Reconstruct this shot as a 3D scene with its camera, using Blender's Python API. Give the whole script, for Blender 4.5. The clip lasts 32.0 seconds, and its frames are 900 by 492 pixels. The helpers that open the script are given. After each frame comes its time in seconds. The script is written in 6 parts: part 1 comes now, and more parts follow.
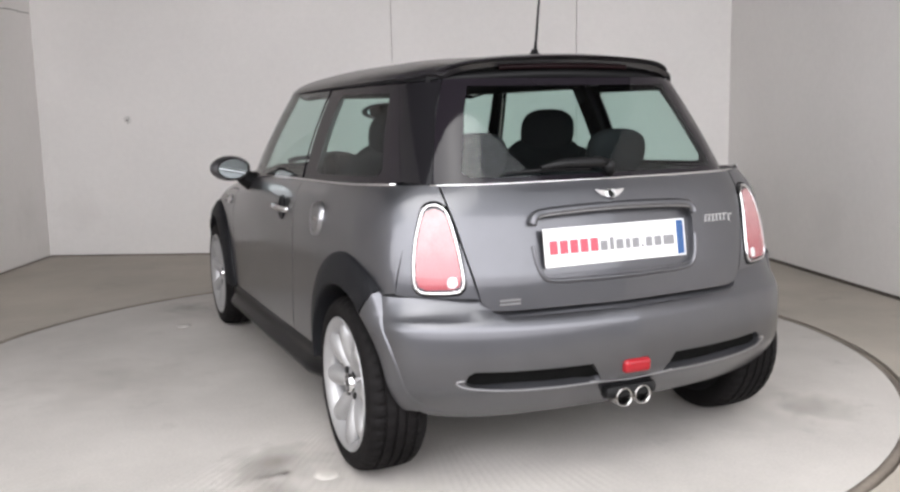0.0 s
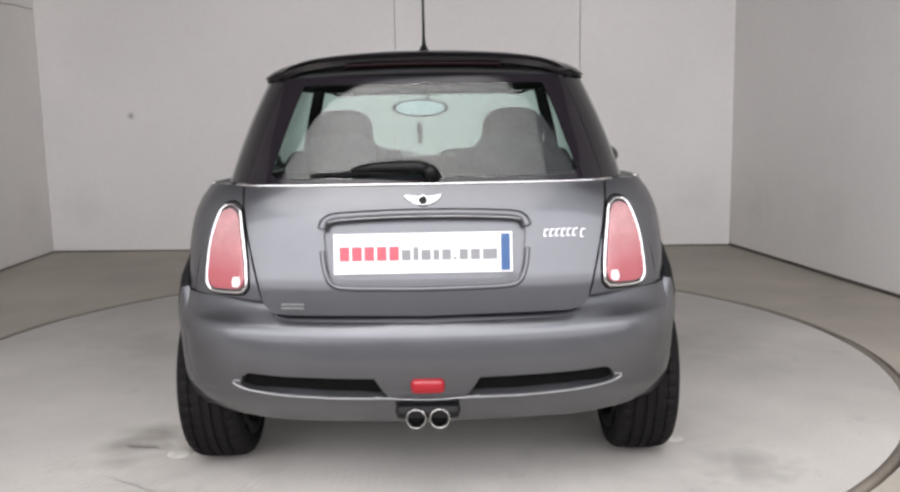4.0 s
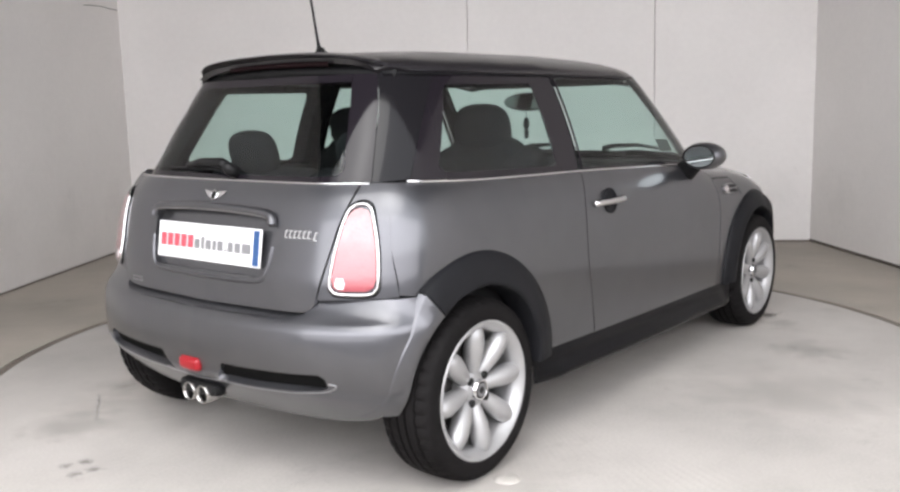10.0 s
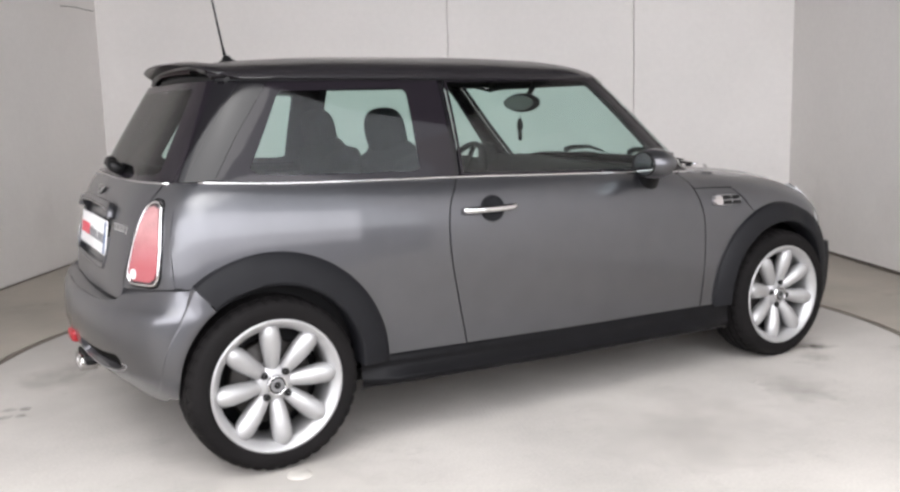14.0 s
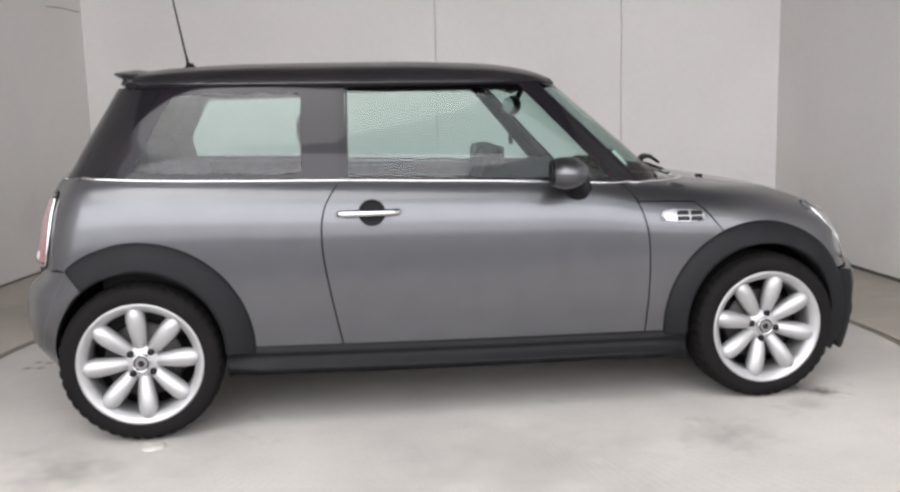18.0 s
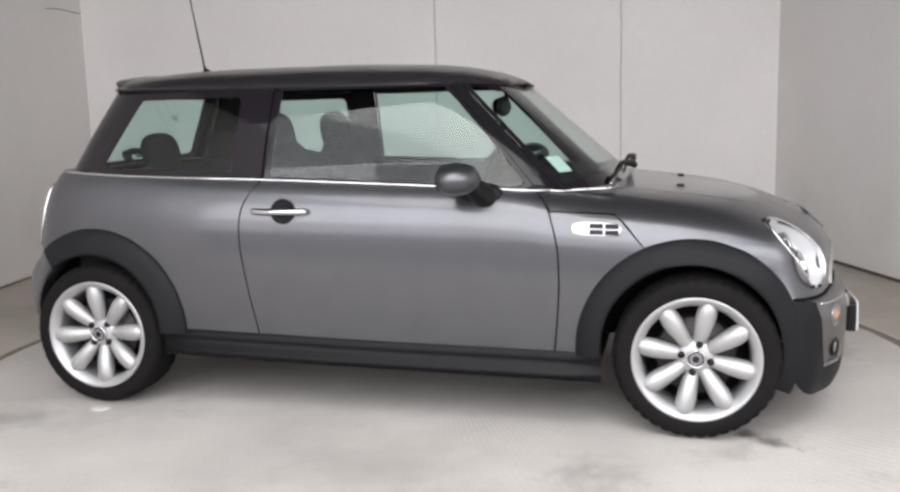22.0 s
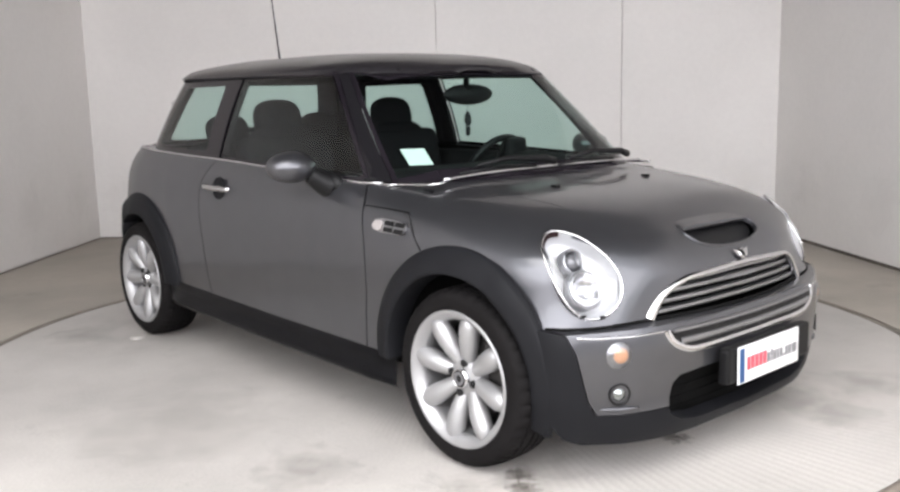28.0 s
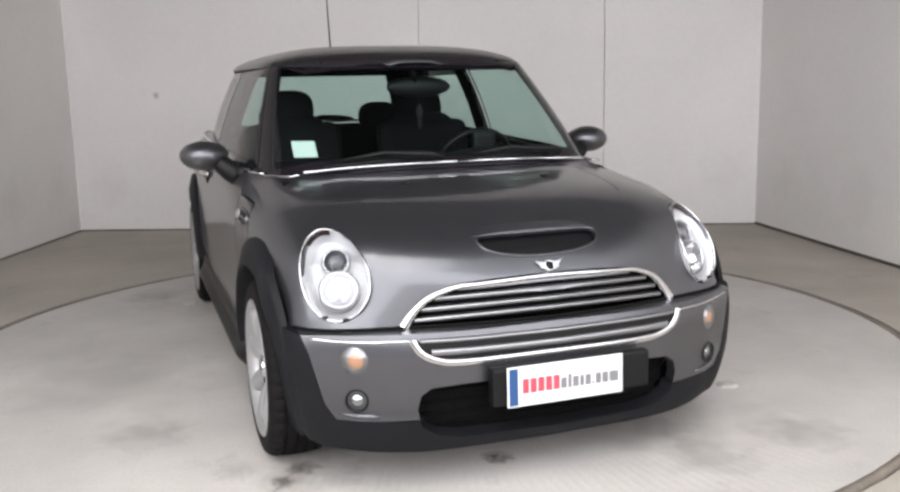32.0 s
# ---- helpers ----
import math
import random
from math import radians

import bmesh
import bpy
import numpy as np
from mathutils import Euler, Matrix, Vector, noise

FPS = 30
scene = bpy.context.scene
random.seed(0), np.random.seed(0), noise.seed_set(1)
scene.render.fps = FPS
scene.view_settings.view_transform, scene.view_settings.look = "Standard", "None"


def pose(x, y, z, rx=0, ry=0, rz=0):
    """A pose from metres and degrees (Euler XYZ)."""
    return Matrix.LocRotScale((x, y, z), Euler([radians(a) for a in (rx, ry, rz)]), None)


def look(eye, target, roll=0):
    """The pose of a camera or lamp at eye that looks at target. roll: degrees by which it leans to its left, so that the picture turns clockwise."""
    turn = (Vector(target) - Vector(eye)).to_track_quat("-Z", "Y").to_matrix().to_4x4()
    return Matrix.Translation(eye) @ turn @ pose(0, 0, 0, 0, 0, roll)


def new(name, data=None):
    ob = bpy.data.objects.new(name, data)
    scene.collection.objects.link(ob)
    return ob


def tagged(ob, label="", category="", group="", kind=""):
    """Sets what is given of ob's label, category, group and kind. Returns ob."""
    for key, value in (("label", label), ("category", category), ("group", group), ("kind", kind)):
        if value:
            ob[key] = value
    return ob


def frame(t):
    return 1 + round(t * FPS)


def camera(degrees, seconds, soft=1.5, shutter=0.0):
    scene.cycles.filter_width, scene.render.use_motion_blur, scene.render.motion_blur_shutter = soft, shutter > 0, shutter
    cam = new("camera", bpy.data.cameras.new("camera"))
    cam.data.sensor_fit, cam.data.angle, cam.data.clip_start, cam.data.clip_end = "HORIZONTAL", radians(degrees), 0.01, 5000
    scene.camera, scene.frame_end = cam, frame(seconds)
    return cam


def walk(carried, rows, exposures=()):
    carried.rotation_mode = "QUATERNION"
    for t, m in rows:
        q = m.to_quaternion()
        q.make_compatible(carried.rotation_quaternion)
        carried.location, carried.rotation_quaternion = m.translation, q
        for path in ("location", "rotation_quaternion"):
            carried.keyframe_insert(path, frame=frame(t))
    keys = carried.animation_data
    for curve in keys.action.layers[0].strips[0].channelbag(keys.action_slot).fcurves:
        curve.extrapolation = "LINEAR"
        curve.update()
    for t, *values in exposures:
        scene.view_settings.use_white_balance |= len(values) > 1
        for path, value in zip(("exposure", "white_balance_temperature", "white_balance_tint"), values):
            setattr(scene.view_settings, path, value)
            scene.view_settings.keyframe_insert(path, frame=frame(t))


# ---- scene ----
VIEW = [  # seconds, yaw, pitch, roll of the camera
    (0.0, -3.46, -8.44, 1.18), (0.5, -3.47, -8.40, 1.19), (1.0, -3.50, -8.36, 1.19), (1.5, -3.43, -8.37, 1.09), (2.0, -3.44, -8.38, 1.05), (2.5, -3.41, -8.52, 1.07),
    (3.0, -3.47, -8.48, 1.05), (3.5, -3.38, -8.52, 1.04), (4.0, -3.28, -8.62, 1.00), (4.5, -2.60, -8.80, 0.99), (6.5, 0.03, -8.76, 1.24), (7.0, 0.67, -8.72, 1.29),
    (7.5, 1.18, -8.63, 1.37), (8.0, 1.16, -8.70, 1.39), (8.5, 1.23, -8.87, 1.45), (9.0, 1.17, -8.70, 1.51), (9.5, 1.18, -8.74, 1.52), (10.0, 1.30, -8.84, 1.50),
    (10.5, 1.58, -8.82, 1.52), (11.0, 1.29, -8.80, 1.52), (11.5, 1.10, -8.81, 1.49), (12.0, 0.53, -8.85, 1.49), (12.5, 0.28, -8.84, 1.54), (13.0, -0.02, -8.84, 1.55),
    (13.5, 0.09, -8.76, 1.54), (14.0, 0.07, -8.78, 1.56), (14.5, -0.09, -8.73, 1.50), (16.5, -0.59, -8.70, 1.41), (17.0, -0.79, -8.59, 1.38), (17.5, -0.73, -8.66, 1.40),
    (18.0, -0.72, -8.66, 1.41), (18.5, -0.71, -8.61, 1.43), (19.0, -0.73, -8.63, 1.43), (19.5, -0.70, -8.68, 1.43), (20.0, -0.73, -8.65, 1.42), (20.5, -0.71, -8.64, 1.42),
    (21.0, -0.74, -8.63, 1.44), (21.5, -0.70, -8.63, 1.47), (22.0, -0.72, -8.59, 1.46), (22.5, -0.68, -8.68, 1.43), (23.0, -0.67, -8.62, 1.40), (23.5, -0.65, -8.64, 1.38),
    (24.0, -0.65, -8.67, 1.34), (24.5, -0.59, -8.69, 1.32), (25.0, -0.61, -8.71, 1.30), (25.5, -0.62, -8.75, 1.27), (27.5, -0.68, -9.02, 1.25), (28.0, -0.71, -9.39, 1.29),
    (28.5, -1.18, -9.53, 1.27), (29.0, -1.34, -9.49, 1.26), (29.5, -1.52, -9.49, 1.25), (30.0, -1.71, -9.41, 1.26), (30.5, -1.64, -9.48, 1.25), (31.0, -1.76, -9.87, 1.21),
    (31.5, -1.78, -9.94, 1.23), (32.0, -1.76, -9.92, 1.24),
]
SPIN = [  # seconds, heading of the turntable
    (0.0, 110.22), (0.5, 107.32), (1.0, 104.42), (1.5, 101.52), (2.0, 98.61), (2.5, 95.69), (3.0, 92.83), (3.5, 89.97), (4.0, 87.12), (4.5, 84.29),
    (6.5, 72.95), (7.0, 70.09), (7.5, 67.22), (8.0, 64.32), (8.5, 61.45), (9.0, 58.56), (9.5, 55.69), (10.0, 52.82), (10.5, 49.96), (11.0, 47.09),
    (11.5, 44.20), (12.0, 41.31), (12.5, 38.42), (13.0, 35.54), (13.5, 32.68), (14.0, 29.83), (14.5, 27.00), (16.5, 15.69), (17.0, 12.83), (17.5, 9.98),
    (18.0, 7.13), (18.5, 4.30), (19.0, 1.49), (19.5, -1.30), (20.0, -4.09), (20.5, -6.88), (21.0, -9.66), (21.5, -12.43), (22.0, -15.23), (22.5, -18.03),
    (23.0, -20.83), (23.5, -23.64), (24.0, -26.44), (24.5, -29.24), (25.0, -32.04), (25.5, -34.86), (27.5, -46.22), (28.0, -49.08), (28.5, -51.95), (29.0, -54.82),
    (29.5, -57.67), (30.0, -60.51), (30.5, -63.35), (31.0, -66.19), (31.5, -69.04), (32.0, -71.89),
]

cam = camera(52.67, 32.0, soft=2.6)
EYE = (0.0, -4.430, 1.218)
LIGHT = [(0, -0.02), (1, -0.1), (2.5, -0.23), (4, -0.25), (6.5, -0.15), (9, 0.05), (13, 0.15), (17, 0.0), (20, -0.1), (24, 0.05), (28, 0.15), (30, 0.05), (32, -0.12)]
walk(cam, [(t, pose(*EYE, 90 + pitch, 0, yaw) @ pose(0, 0, 0, 0, 0, -roll)) for t, yaw, pitch, roll in VIEW], LIGHT)

# ---- world and light ----
world = bpy.data.worlds.new("world")
scene.world = world
world.use_nodes = True
wn = world.node_tree.nodes
sky = wn.new("ShaderNodeTexSky")
sky.sky_type, sky.sun_disc = "NISHITA", False
sky.sun_elevation, sky.sun_rotation = radians(60), radians(197)
hue = wn.new("ShaderNodeHueSaturation")  # overcast: the sky's colour is nearly gone
hue.inputs["Saturation"].default_value = 0.12
world.node_tree.links.new(sky.outputs[0], hue.inputs["Color"])
world.node_tree.links.new(hue.outputs[0], wn["Background"].inputs[0])
wn["Background"].inputs["Strength"].default_value = 0.42
scene.view_settings.exposure = 0.0
sun = new("sun", bpy.data.lights.new("sun", "SUN"))
sun.data.energy, sun.data.angle, sun.data.color = 1.3, radians(50), (1.0, 0.97, 0.94)
sun.matrix_world = look((-1.5, -5, 9.2), (0, 0, 0))



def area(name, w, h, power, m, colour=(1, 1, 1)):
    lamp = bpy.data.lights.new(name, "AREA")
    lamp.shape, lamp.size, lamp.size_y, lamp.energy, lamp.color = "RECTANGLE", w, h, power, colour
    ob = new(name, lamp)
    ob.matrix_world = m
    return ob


# unseen lamp added low over the yard, for daylight through the bay's open front
area("daylight_fill", 16.0, 4.4, 650, look((-0.5, -6.9, 2.85), (-0.2, 3, 1.3)), (0.995, 0.96, 1.0))

# ---- materials ----


def shader(name, base, rough=0.5, metal=0.0, **more):
    m = bpy.data.materials.new(name)
    m.use_nodes = True
    b = m.node_tree.nodes["Principled BSDF"]
    b.inputs["Base Color"].default_value = (*base, 1)
    b.inputs["Roughness"].default_value = rough
    b.inputs["Metallic"].default_value = metal
    for k, v in more.items():
        b.inputs[k.replace("_", " ")].default_value = v
    return m


def vary(m, base, amount=0.15, scale=4.0, fine=60.0, bump=0.0, rough=None, stretch=(1, 1, 1), fine_amount=0.5):
    """Two scales of noise in the colour, and a fine relief."""
    nt = m.node_tree
    n, l = nt.nodes, nt.links
    b = n["Principled BSDF"]
    co = n.new("ShaderNodeTexCoord")
    mp = n.new("ShaderNodeMapping")
    mp.inputs["Scale"].default_value = stretch
    l.new(co.outputs["Object"], mp.inputs[0])
    big, small = n.new("ShaderNodeTexNoise"), n.new("ShaderNodeTexNoise")
    big.inputs["Scale"].default_value, small.inputs["Scale"].default_value = scale, fine
    big.inputs["Detail"].default_value, small.inputs["Detail"].default_value = 5, 3
    l.new(mp.outputs[0], big.inputs["Vector"])
    l.new(mp.outputs[0], small.inputs["Vector"])
    mix = n.new("ShaderNodeMix")
    mix.data_type, mix.blend_type = "FLOAT", "MIX"
    mix.inputs[0].default_value = fine_amount * 0.6
    l.new(big.outputs[0], mix.inputs[2])
    l.new(small.outputs[0], mix.inputs[3])
    ramp = n.new("ShaderNodeValToRGB")
    e = ramp.color_ramp.elements
    e[0].position, e[1].position = 0.3, 0.7
    e[0].color = (*[c * (1 - amount) for c in base], 1)
    e[1].color = (*[min(1, c * (1 + amount)) for c in base], 1)
    l.new(mix.outputs[0], ramp.inputs[0])
    l.new(ramp.outputs[0], b.inputs["Base Color"])
    if bump:
        bp = n.new("ShaderNodeBump")
        bp.inputs["Strength"].default_value, bp.inputs["Distance"].default_value = bump, 0.01
        l.new(small.outputs[0], bp.inputs["Height"])
        l.new(bp.outputs[0], b.inputs["Normal"])
    if rough:
        mr = n.new("ShaderNodeMapRange")
        mr.inputs["To Min"].default_value, mr.inputs["To Max"].default_value = rough
        l.new(big.outputs[0], mr.inputs[0])
        l.new(mr.outputs[0], b.inputs["Roughness"])
    return m


M_WALL = vary(shader("painted_wall", (0.78, 0.755, 0.735), 0.8), (0.78, 0.755, 0.735), 0.05, 0.9, 25, 0.1)
M_CEIL = vary(shader("dark_ceiling", (0.06, 0.058, 0.056), 0.9), (0.06, 0.058, 0.056), 0.15, 1, 20)


def screed(name, base, rib=0.0):
    """Worn concrete: broad patches, dark stains, fine grain and, where rib, brushed ribs."""
    m = shader(name, base, 0.62)
    n, l = m.node_tree.nodes, m.node_tree.links
    b = n["Principled BSDF"]
    co = n.new("ShaderNodeTexCoord")

    def noise_tex(scale, detail, rough=0.55):
        t = n.new("ShaderNodeTexNoise")
        t.inputs["Scale"].default_value, t.inputs["Detail"].default_value, t.inputs["Roughness"].default_value = scale, detail, rough
        l.new(co.outputs["Object"], t.inputs["Vector"])
        return t

    def band(tex, lo, hi, out_lo, out_hi):
        r = n.new("ShaderNodeMapRange")
        r.inputs["From Min"].default_value, r.inputs["From Max"].default_value = lo, hi
        r.inputs["To Min"].default_value, r.inputs["To Max"].default_value = out_lo, out_hi
        l.new(tex.outputs[0], r.inputs[0])
        return r

    def times(a, c):
        k = n.new("ShaderNodeMath")
        k.operation = "MULTIPLY"
        l.new(a.outputs[0], k.inputs[0])
        l.new(c.outputs[0], k.inputs[1])
        return k
    patch = band(noise_tex(0.9, 6, 0.6), 0.3, 0.7, 0.80, 1.14)
    blot = band(noise_tex(3.1, 8, 0.7), 0.60, 0.76, 1.0, 0.74)
    spot = band(noise_tex(11.0, 6, 0.65), 0.68, 0.78, 1.0, 0.64)
    grain = band(noise_tex(90.0, 4), 0.3, 0.7, 0.94, 1.06)
    val = times(times(patch, blot), times(spot, grain))
    mix = n.new("ShaderNodeMix")
    mix.data_type = "RGBA"
    mix.blend_type = "MULTIPLY"
    mix.inputs[0].default_value = 1.0
    mix.inputs[6].default_value = (*base, 1)
    l.new(val.outputs[0], mix.inputs[7])
    l.new(mix.outputs[2], b.inputs["Base Color"])
    bump = n.new("ShaderNodeBump")
    bump.inputs["Strength"].default_value, bump.inputs["Distance"].default_value = 0.25, 0.004
    if rib:
        grad = n.new("ShaderNodeTexGradient")
        grad.gradient_type = "RADIAL"
        l.new(co.outputs["Object"], grad.inputs["Vector"])
        turns = n.new("ShaderNodeMath")
        turns.operation = "MULTIPLY"
        turns.inputs[1].default_value = 2 * math.pi * 340
        l.new(grad.outputs["Fac"], turns.inputs[0])
        wave = n.new("ShaderNodeMath")
        wave.operation = "SINE"
        l.new(turns.outputs[0], wave.inputs[0])
        h = times(band(noise_tex(0.7, 3), 0.45, 0.65, 0.0, rib), wave)
        add = n.new("ShaderNodeMath")
        l.new(h.outputs[0], add.inputs[0])
        l.new(grain.outputs[0], add.inputs[1])
        l.new(add.outputs[0], bump.inputs["Height"])
    else:
        l.new(grain.outputs[0], bump.inputs["Height"])
    l.new(bump.outputs[0], b.inputs["Normal"])
    return m


M_FLOOR = screed("concrete_floor", (0.40, 0.365, 0.315))
M_DISC = screed("turntable_screed", (0.485, 0.462, 0.435), 0.6)
M_GAP = shader("dark_gap", (0.008, 0.008, 0.008), 0.9, Specular_IOR_Level=0.05)
M_PAINT = vary(shader("grey_metallic_paint", (0.098, 0.099, 0.109), 0.36, 0.82, Coat_Weight=0.8, Coat_Roughness=0.09), (0.098, 0.099, 0.109), 0.05, 9, 900)
M_ROOF = vary(shader("black_roof_paint", (0.018, 0.0165, 0.0185), 0.3, 0.0, Coat_Weight=0.4, Coat_Roughness=0.08), (0.018, 0.0165, 0.0185), 0.1, 5, 400)
M_PLASTIC = vary(shader("dark_grey_plastic", (0.0085, 0.0088, 0.0105), 0.55, Specular_IOR_Level=0.16), (0.0085, 0.0088, 0.0105), 0.12, 12, 300, 0.05)
M_BLACK = shader("black_trim", (0.007, 0.007, 0.0075), 0.45, Specular_IOR_Level=0.22)
M_PILLAR = shader("gloss_black_pillar", (0.010, 0.0095, 0.011), 0.08, Specular_IOR_Level=0.34)
M_CHROME = shader("chrome", (0.70, 0.70, 0.71), 0.10, 1.0)
M_ALLOY = vary(shader("silver_alloy", (0.42, 0.42, 0.425), 0.46, 0.7), (0.42, 0.42, 0.425), 0.06, 14, 200)
M_TYRE = vary(shader("tyre_rubber", (0.007, 0.0063, 0.0065), 0.75, Specular_IOR_Level=0.12), (0.007, 0.0063, 0.0065), 0.2, 9, 120, 0.1)
M_SEAT = vary(shader("charcoal_cloth", (0.013, 0.013, 0.0145), 0.9, Specular_IOR_Level=0.1), (0.013, 0.013, 0.0145), 0.2, 20, 300, 0.2)
M_CABIN = vary(shader("anthracite_trim", (0.014, 0.014, 0.015), 0.7, Specular_IOR_Level=0.15), (0.014, 0.014, 0.015), 0.2, 10, 200, 0.1)


def glass_like(name, tint, gloss=0.02, strength=1.0):
    """Thin tinted pane: transparent with a Fresnel reflection."""
    m = bpy.data.materials.new(name)
    m.use_nodes = True
    n, l = m.node_tree.nodes, m.node_tree.links
    n.remove(n["Principled BSDF"])
    tr, gl, fr, mx = (n.new("ShaderNode" + k) for k in ("BsdfTransparent", "BsdfGlossy", "LayerWeight", "MixShader"))
    tr.inputs[0].default_value = (*tint, 1)
    gl.inputs["Roughness"].default_value = gloss
    fr.inputs["Blend"].default_value = 0.5
    pw, mr = n.new("ShaderNodeMath"), n.new("ShaderNodeMapRange")
    pw.operation = "POWER"
    pw.inputs[1].default_value = 5.0
    mr.inputs["To Min"].default_value = 0.055 * strength
    l.new(fr.outputs["Facing"], pw.inputs[0])
    l.new(pw.outputs[0], mr.inputs[0])
    l.new(mr.outputs[0], mx.inputs[0])
    l.new(tr.outputs[0], mx.inputs[1])
    l.new(gl.outputs[0], mx.inputs[2])
    l.new(mx.outputs[0], n["Material Output"].inputs[0])
    return m


M_GLASS = glass_like("green_tinted_glass", (0.76, 0.895, 0.86), 0.01, 1.0)
M_CLEAR = glass_like("clear_lens", (0.93, 0.94, 0.95), 0.02)

# ---- building helpers ----


def mesh_of(name, verts, faces, material, smooth=True):
    me = bpy.data.meshes.new(name)
    me.from_pydata([tuple(v) for v in verts], [], faces)
    me.materials.append(material)
    if smooth:
        me.polygons.foreach_set("use_smooth", [True] * len(me.polygons))
    me.update()
    return me


def part(name, data, material, parent=None, label="", m=None):
    """Links a bmesh or a mesh as one object, under parent."""
    if isinstance(data, bmesh.types.BMesh):
        me = bpy.data.meshes.new(name)
        bmesh.ops.recalc_face_normals(data, faces=data.faces)
        data.to_mesh(me)
        data.free()
        me.materials.append(material)
    else:
        me = data
    ob = new(name, me)
    if parent is not None:
        ob.parent = parent
    if m is not None:
        ob.matrix_basis = m
    if label:
        ob["label"] = label
    return ob


def soft(ob, angle=35):
    """Smooth shading with sharp edges kept."""
    me = ob.data
    me.polygons.foreach_set("use_smooth", [True] * len(me.polygons))
    me.set_sharp_from_angle(angle=radians(angle))
    return ob


def box(size, at=(0, 0, 0), bevel=0.0, turn=None, segments=2):
    bm = bmesh.new()
    bmesh.ops.create_cube(bm, size=1, matrix=Matrix.Diagonal((*size, 1)))
    if bevel:
        bmesh.ops.bevel(bm, geom=bm.edges[:], offset=bevel, segments=segments, profile=0.6, affect="EDGES")
    if turn is not None:
        bmesh.ops.transform(bm, matrix=turn, verts=bm.verts)
    bmesh.ops.translate(bm, vec=at, verts=bm.verts)
    return bm


def lathe(profile, steps=64, axis="y", closed=False):
    """Turns a list of (radius, along) about the axis."""
    verts, faces = [], []
    n = len(profile)
    for i in range(steps):
        a = 2 * math.pi * i / steps
        for r, h in profile:
            c, s = r * math.cos(a), r * math.sin(a)
            verts.append({"y": (c, h, s), "x": (h, c, s), "z": (c, s, h)}[axis])
    for i in range(steps):
        j = (i + 1) % steps
        for k in range(n if closed else n - 1):
            q = (k + 1) % n
            faces.append((i * n + k, j * n + k, j * n + q, i * n + q))
    return verts, faces


def tube(points, radius, sides=8, closed=False, flat=1.0):
    """A round bar along points (radius may be a list)."""
    pts = [Vector(p) for p in points]
    n = len(pts)
    rad = radius if isinstance(radius, (list, tuple)) else [radius] * n
    verts, faces = [], []
    side = None
    for i, p in enumerate(pts):
        d = (pts[(i + 1) % n] - pts[i - 1]) if closed else (pts[min(i + 1, n - 1)] - pts[max(i - 1, 0)])
        d.normalize()
        if side is None:
            side = d.orthogonal().normalized()
        side = (side - d * side.dot(d)).normalized()
        up = d.cross(side)
        for k in range(sides):
            a = 2 * math.pi * k / sides
            verts.append(p + rad[i] * (math.cos(a) * side + math.sin(a) * up * flat))
    for i in range(n if closed else n - 1):
        j = (i + 1) % n
        for k in range(sides):
            q = (k + 1) % sides
            faces.append((i * sides + k, i * sides + q, j * sides + q, j * sides + k))
    if not closed:
        faces += [tuple(range(sides))[::-1], tuple(range((n - 1) * sides, n * sides))]
    return verts, faces


def smooth_line(points, per=8, closed=False):
    """Catmull-Rom through points."""
    pts = [Vector(p) for p in points]
    n, out = len(pts), []
    for i in range(n if closed else n - 1):
        if closed:
            a, b, c, d = pts[i - 1], pts[i], pts[(i + 1) % n], pts[(i + 2) % n]
        else:
            a, b, c, d = pts[max(i - 1, 0)], pts[i], pts[i + 1], pts[min(i + 2, n - 1)]
        for k in range(per):
            t = k / per
            out.append(0.5 * (2 * b + (c - a) * t + (2 * a - 5 * b + 4 * c - d) * t * t + (3 * b - a - 3 * c + d) * t ** 3))
    if not closed:
        out.append(pts[-1])
    return out


# ---- the room ----
BACK, OPEN, HIGH = -3.4, -2.65, 3.9  # where the side walls end, the roof's front edge, its height
LC, RC = Vector((-3.092, 3.840, 0)), Vector((2.863, 3.215, 0))
LE, RE = Vector((-3.092 - 0.0695 * (3.840 - BACK), BACK, 0)), Vector((2.863 + 0.1055 * (3.215 - BACK), BACK, 0))


def slab(a, b, z0, z1, thick, out):
    """An upright slab from a to b; thick to the side `out` (+1: to the left of a-b)."""
    d = (b - a).normalized()
    nrm = Vector((-d.y, d.x, 0)) * out * thick
    v = [Vector((*p.xy, z)) for z in (z0, z1) for p in (a, b, b + nrm, a + nrm)]
    bm = bmesh.new()
    vs = [bm.verts.new(p) for p in v]
    for f in ((0, 1, 2, 3), (4, 5, 6, 7), (0, 1, 5, 4), (1, 2, 6, 5), (2, 3, 7, 6), (3, 0, 4, 7)):
        bm.faces.new([vs[i] for i in f])
    return bm


M_FOOT = vary(shader("dark_wall_foot", (0.10, 0.085, 0.072), 0.9), (0.10, 0.085, 0.072), 0.45, 2.5, 30)


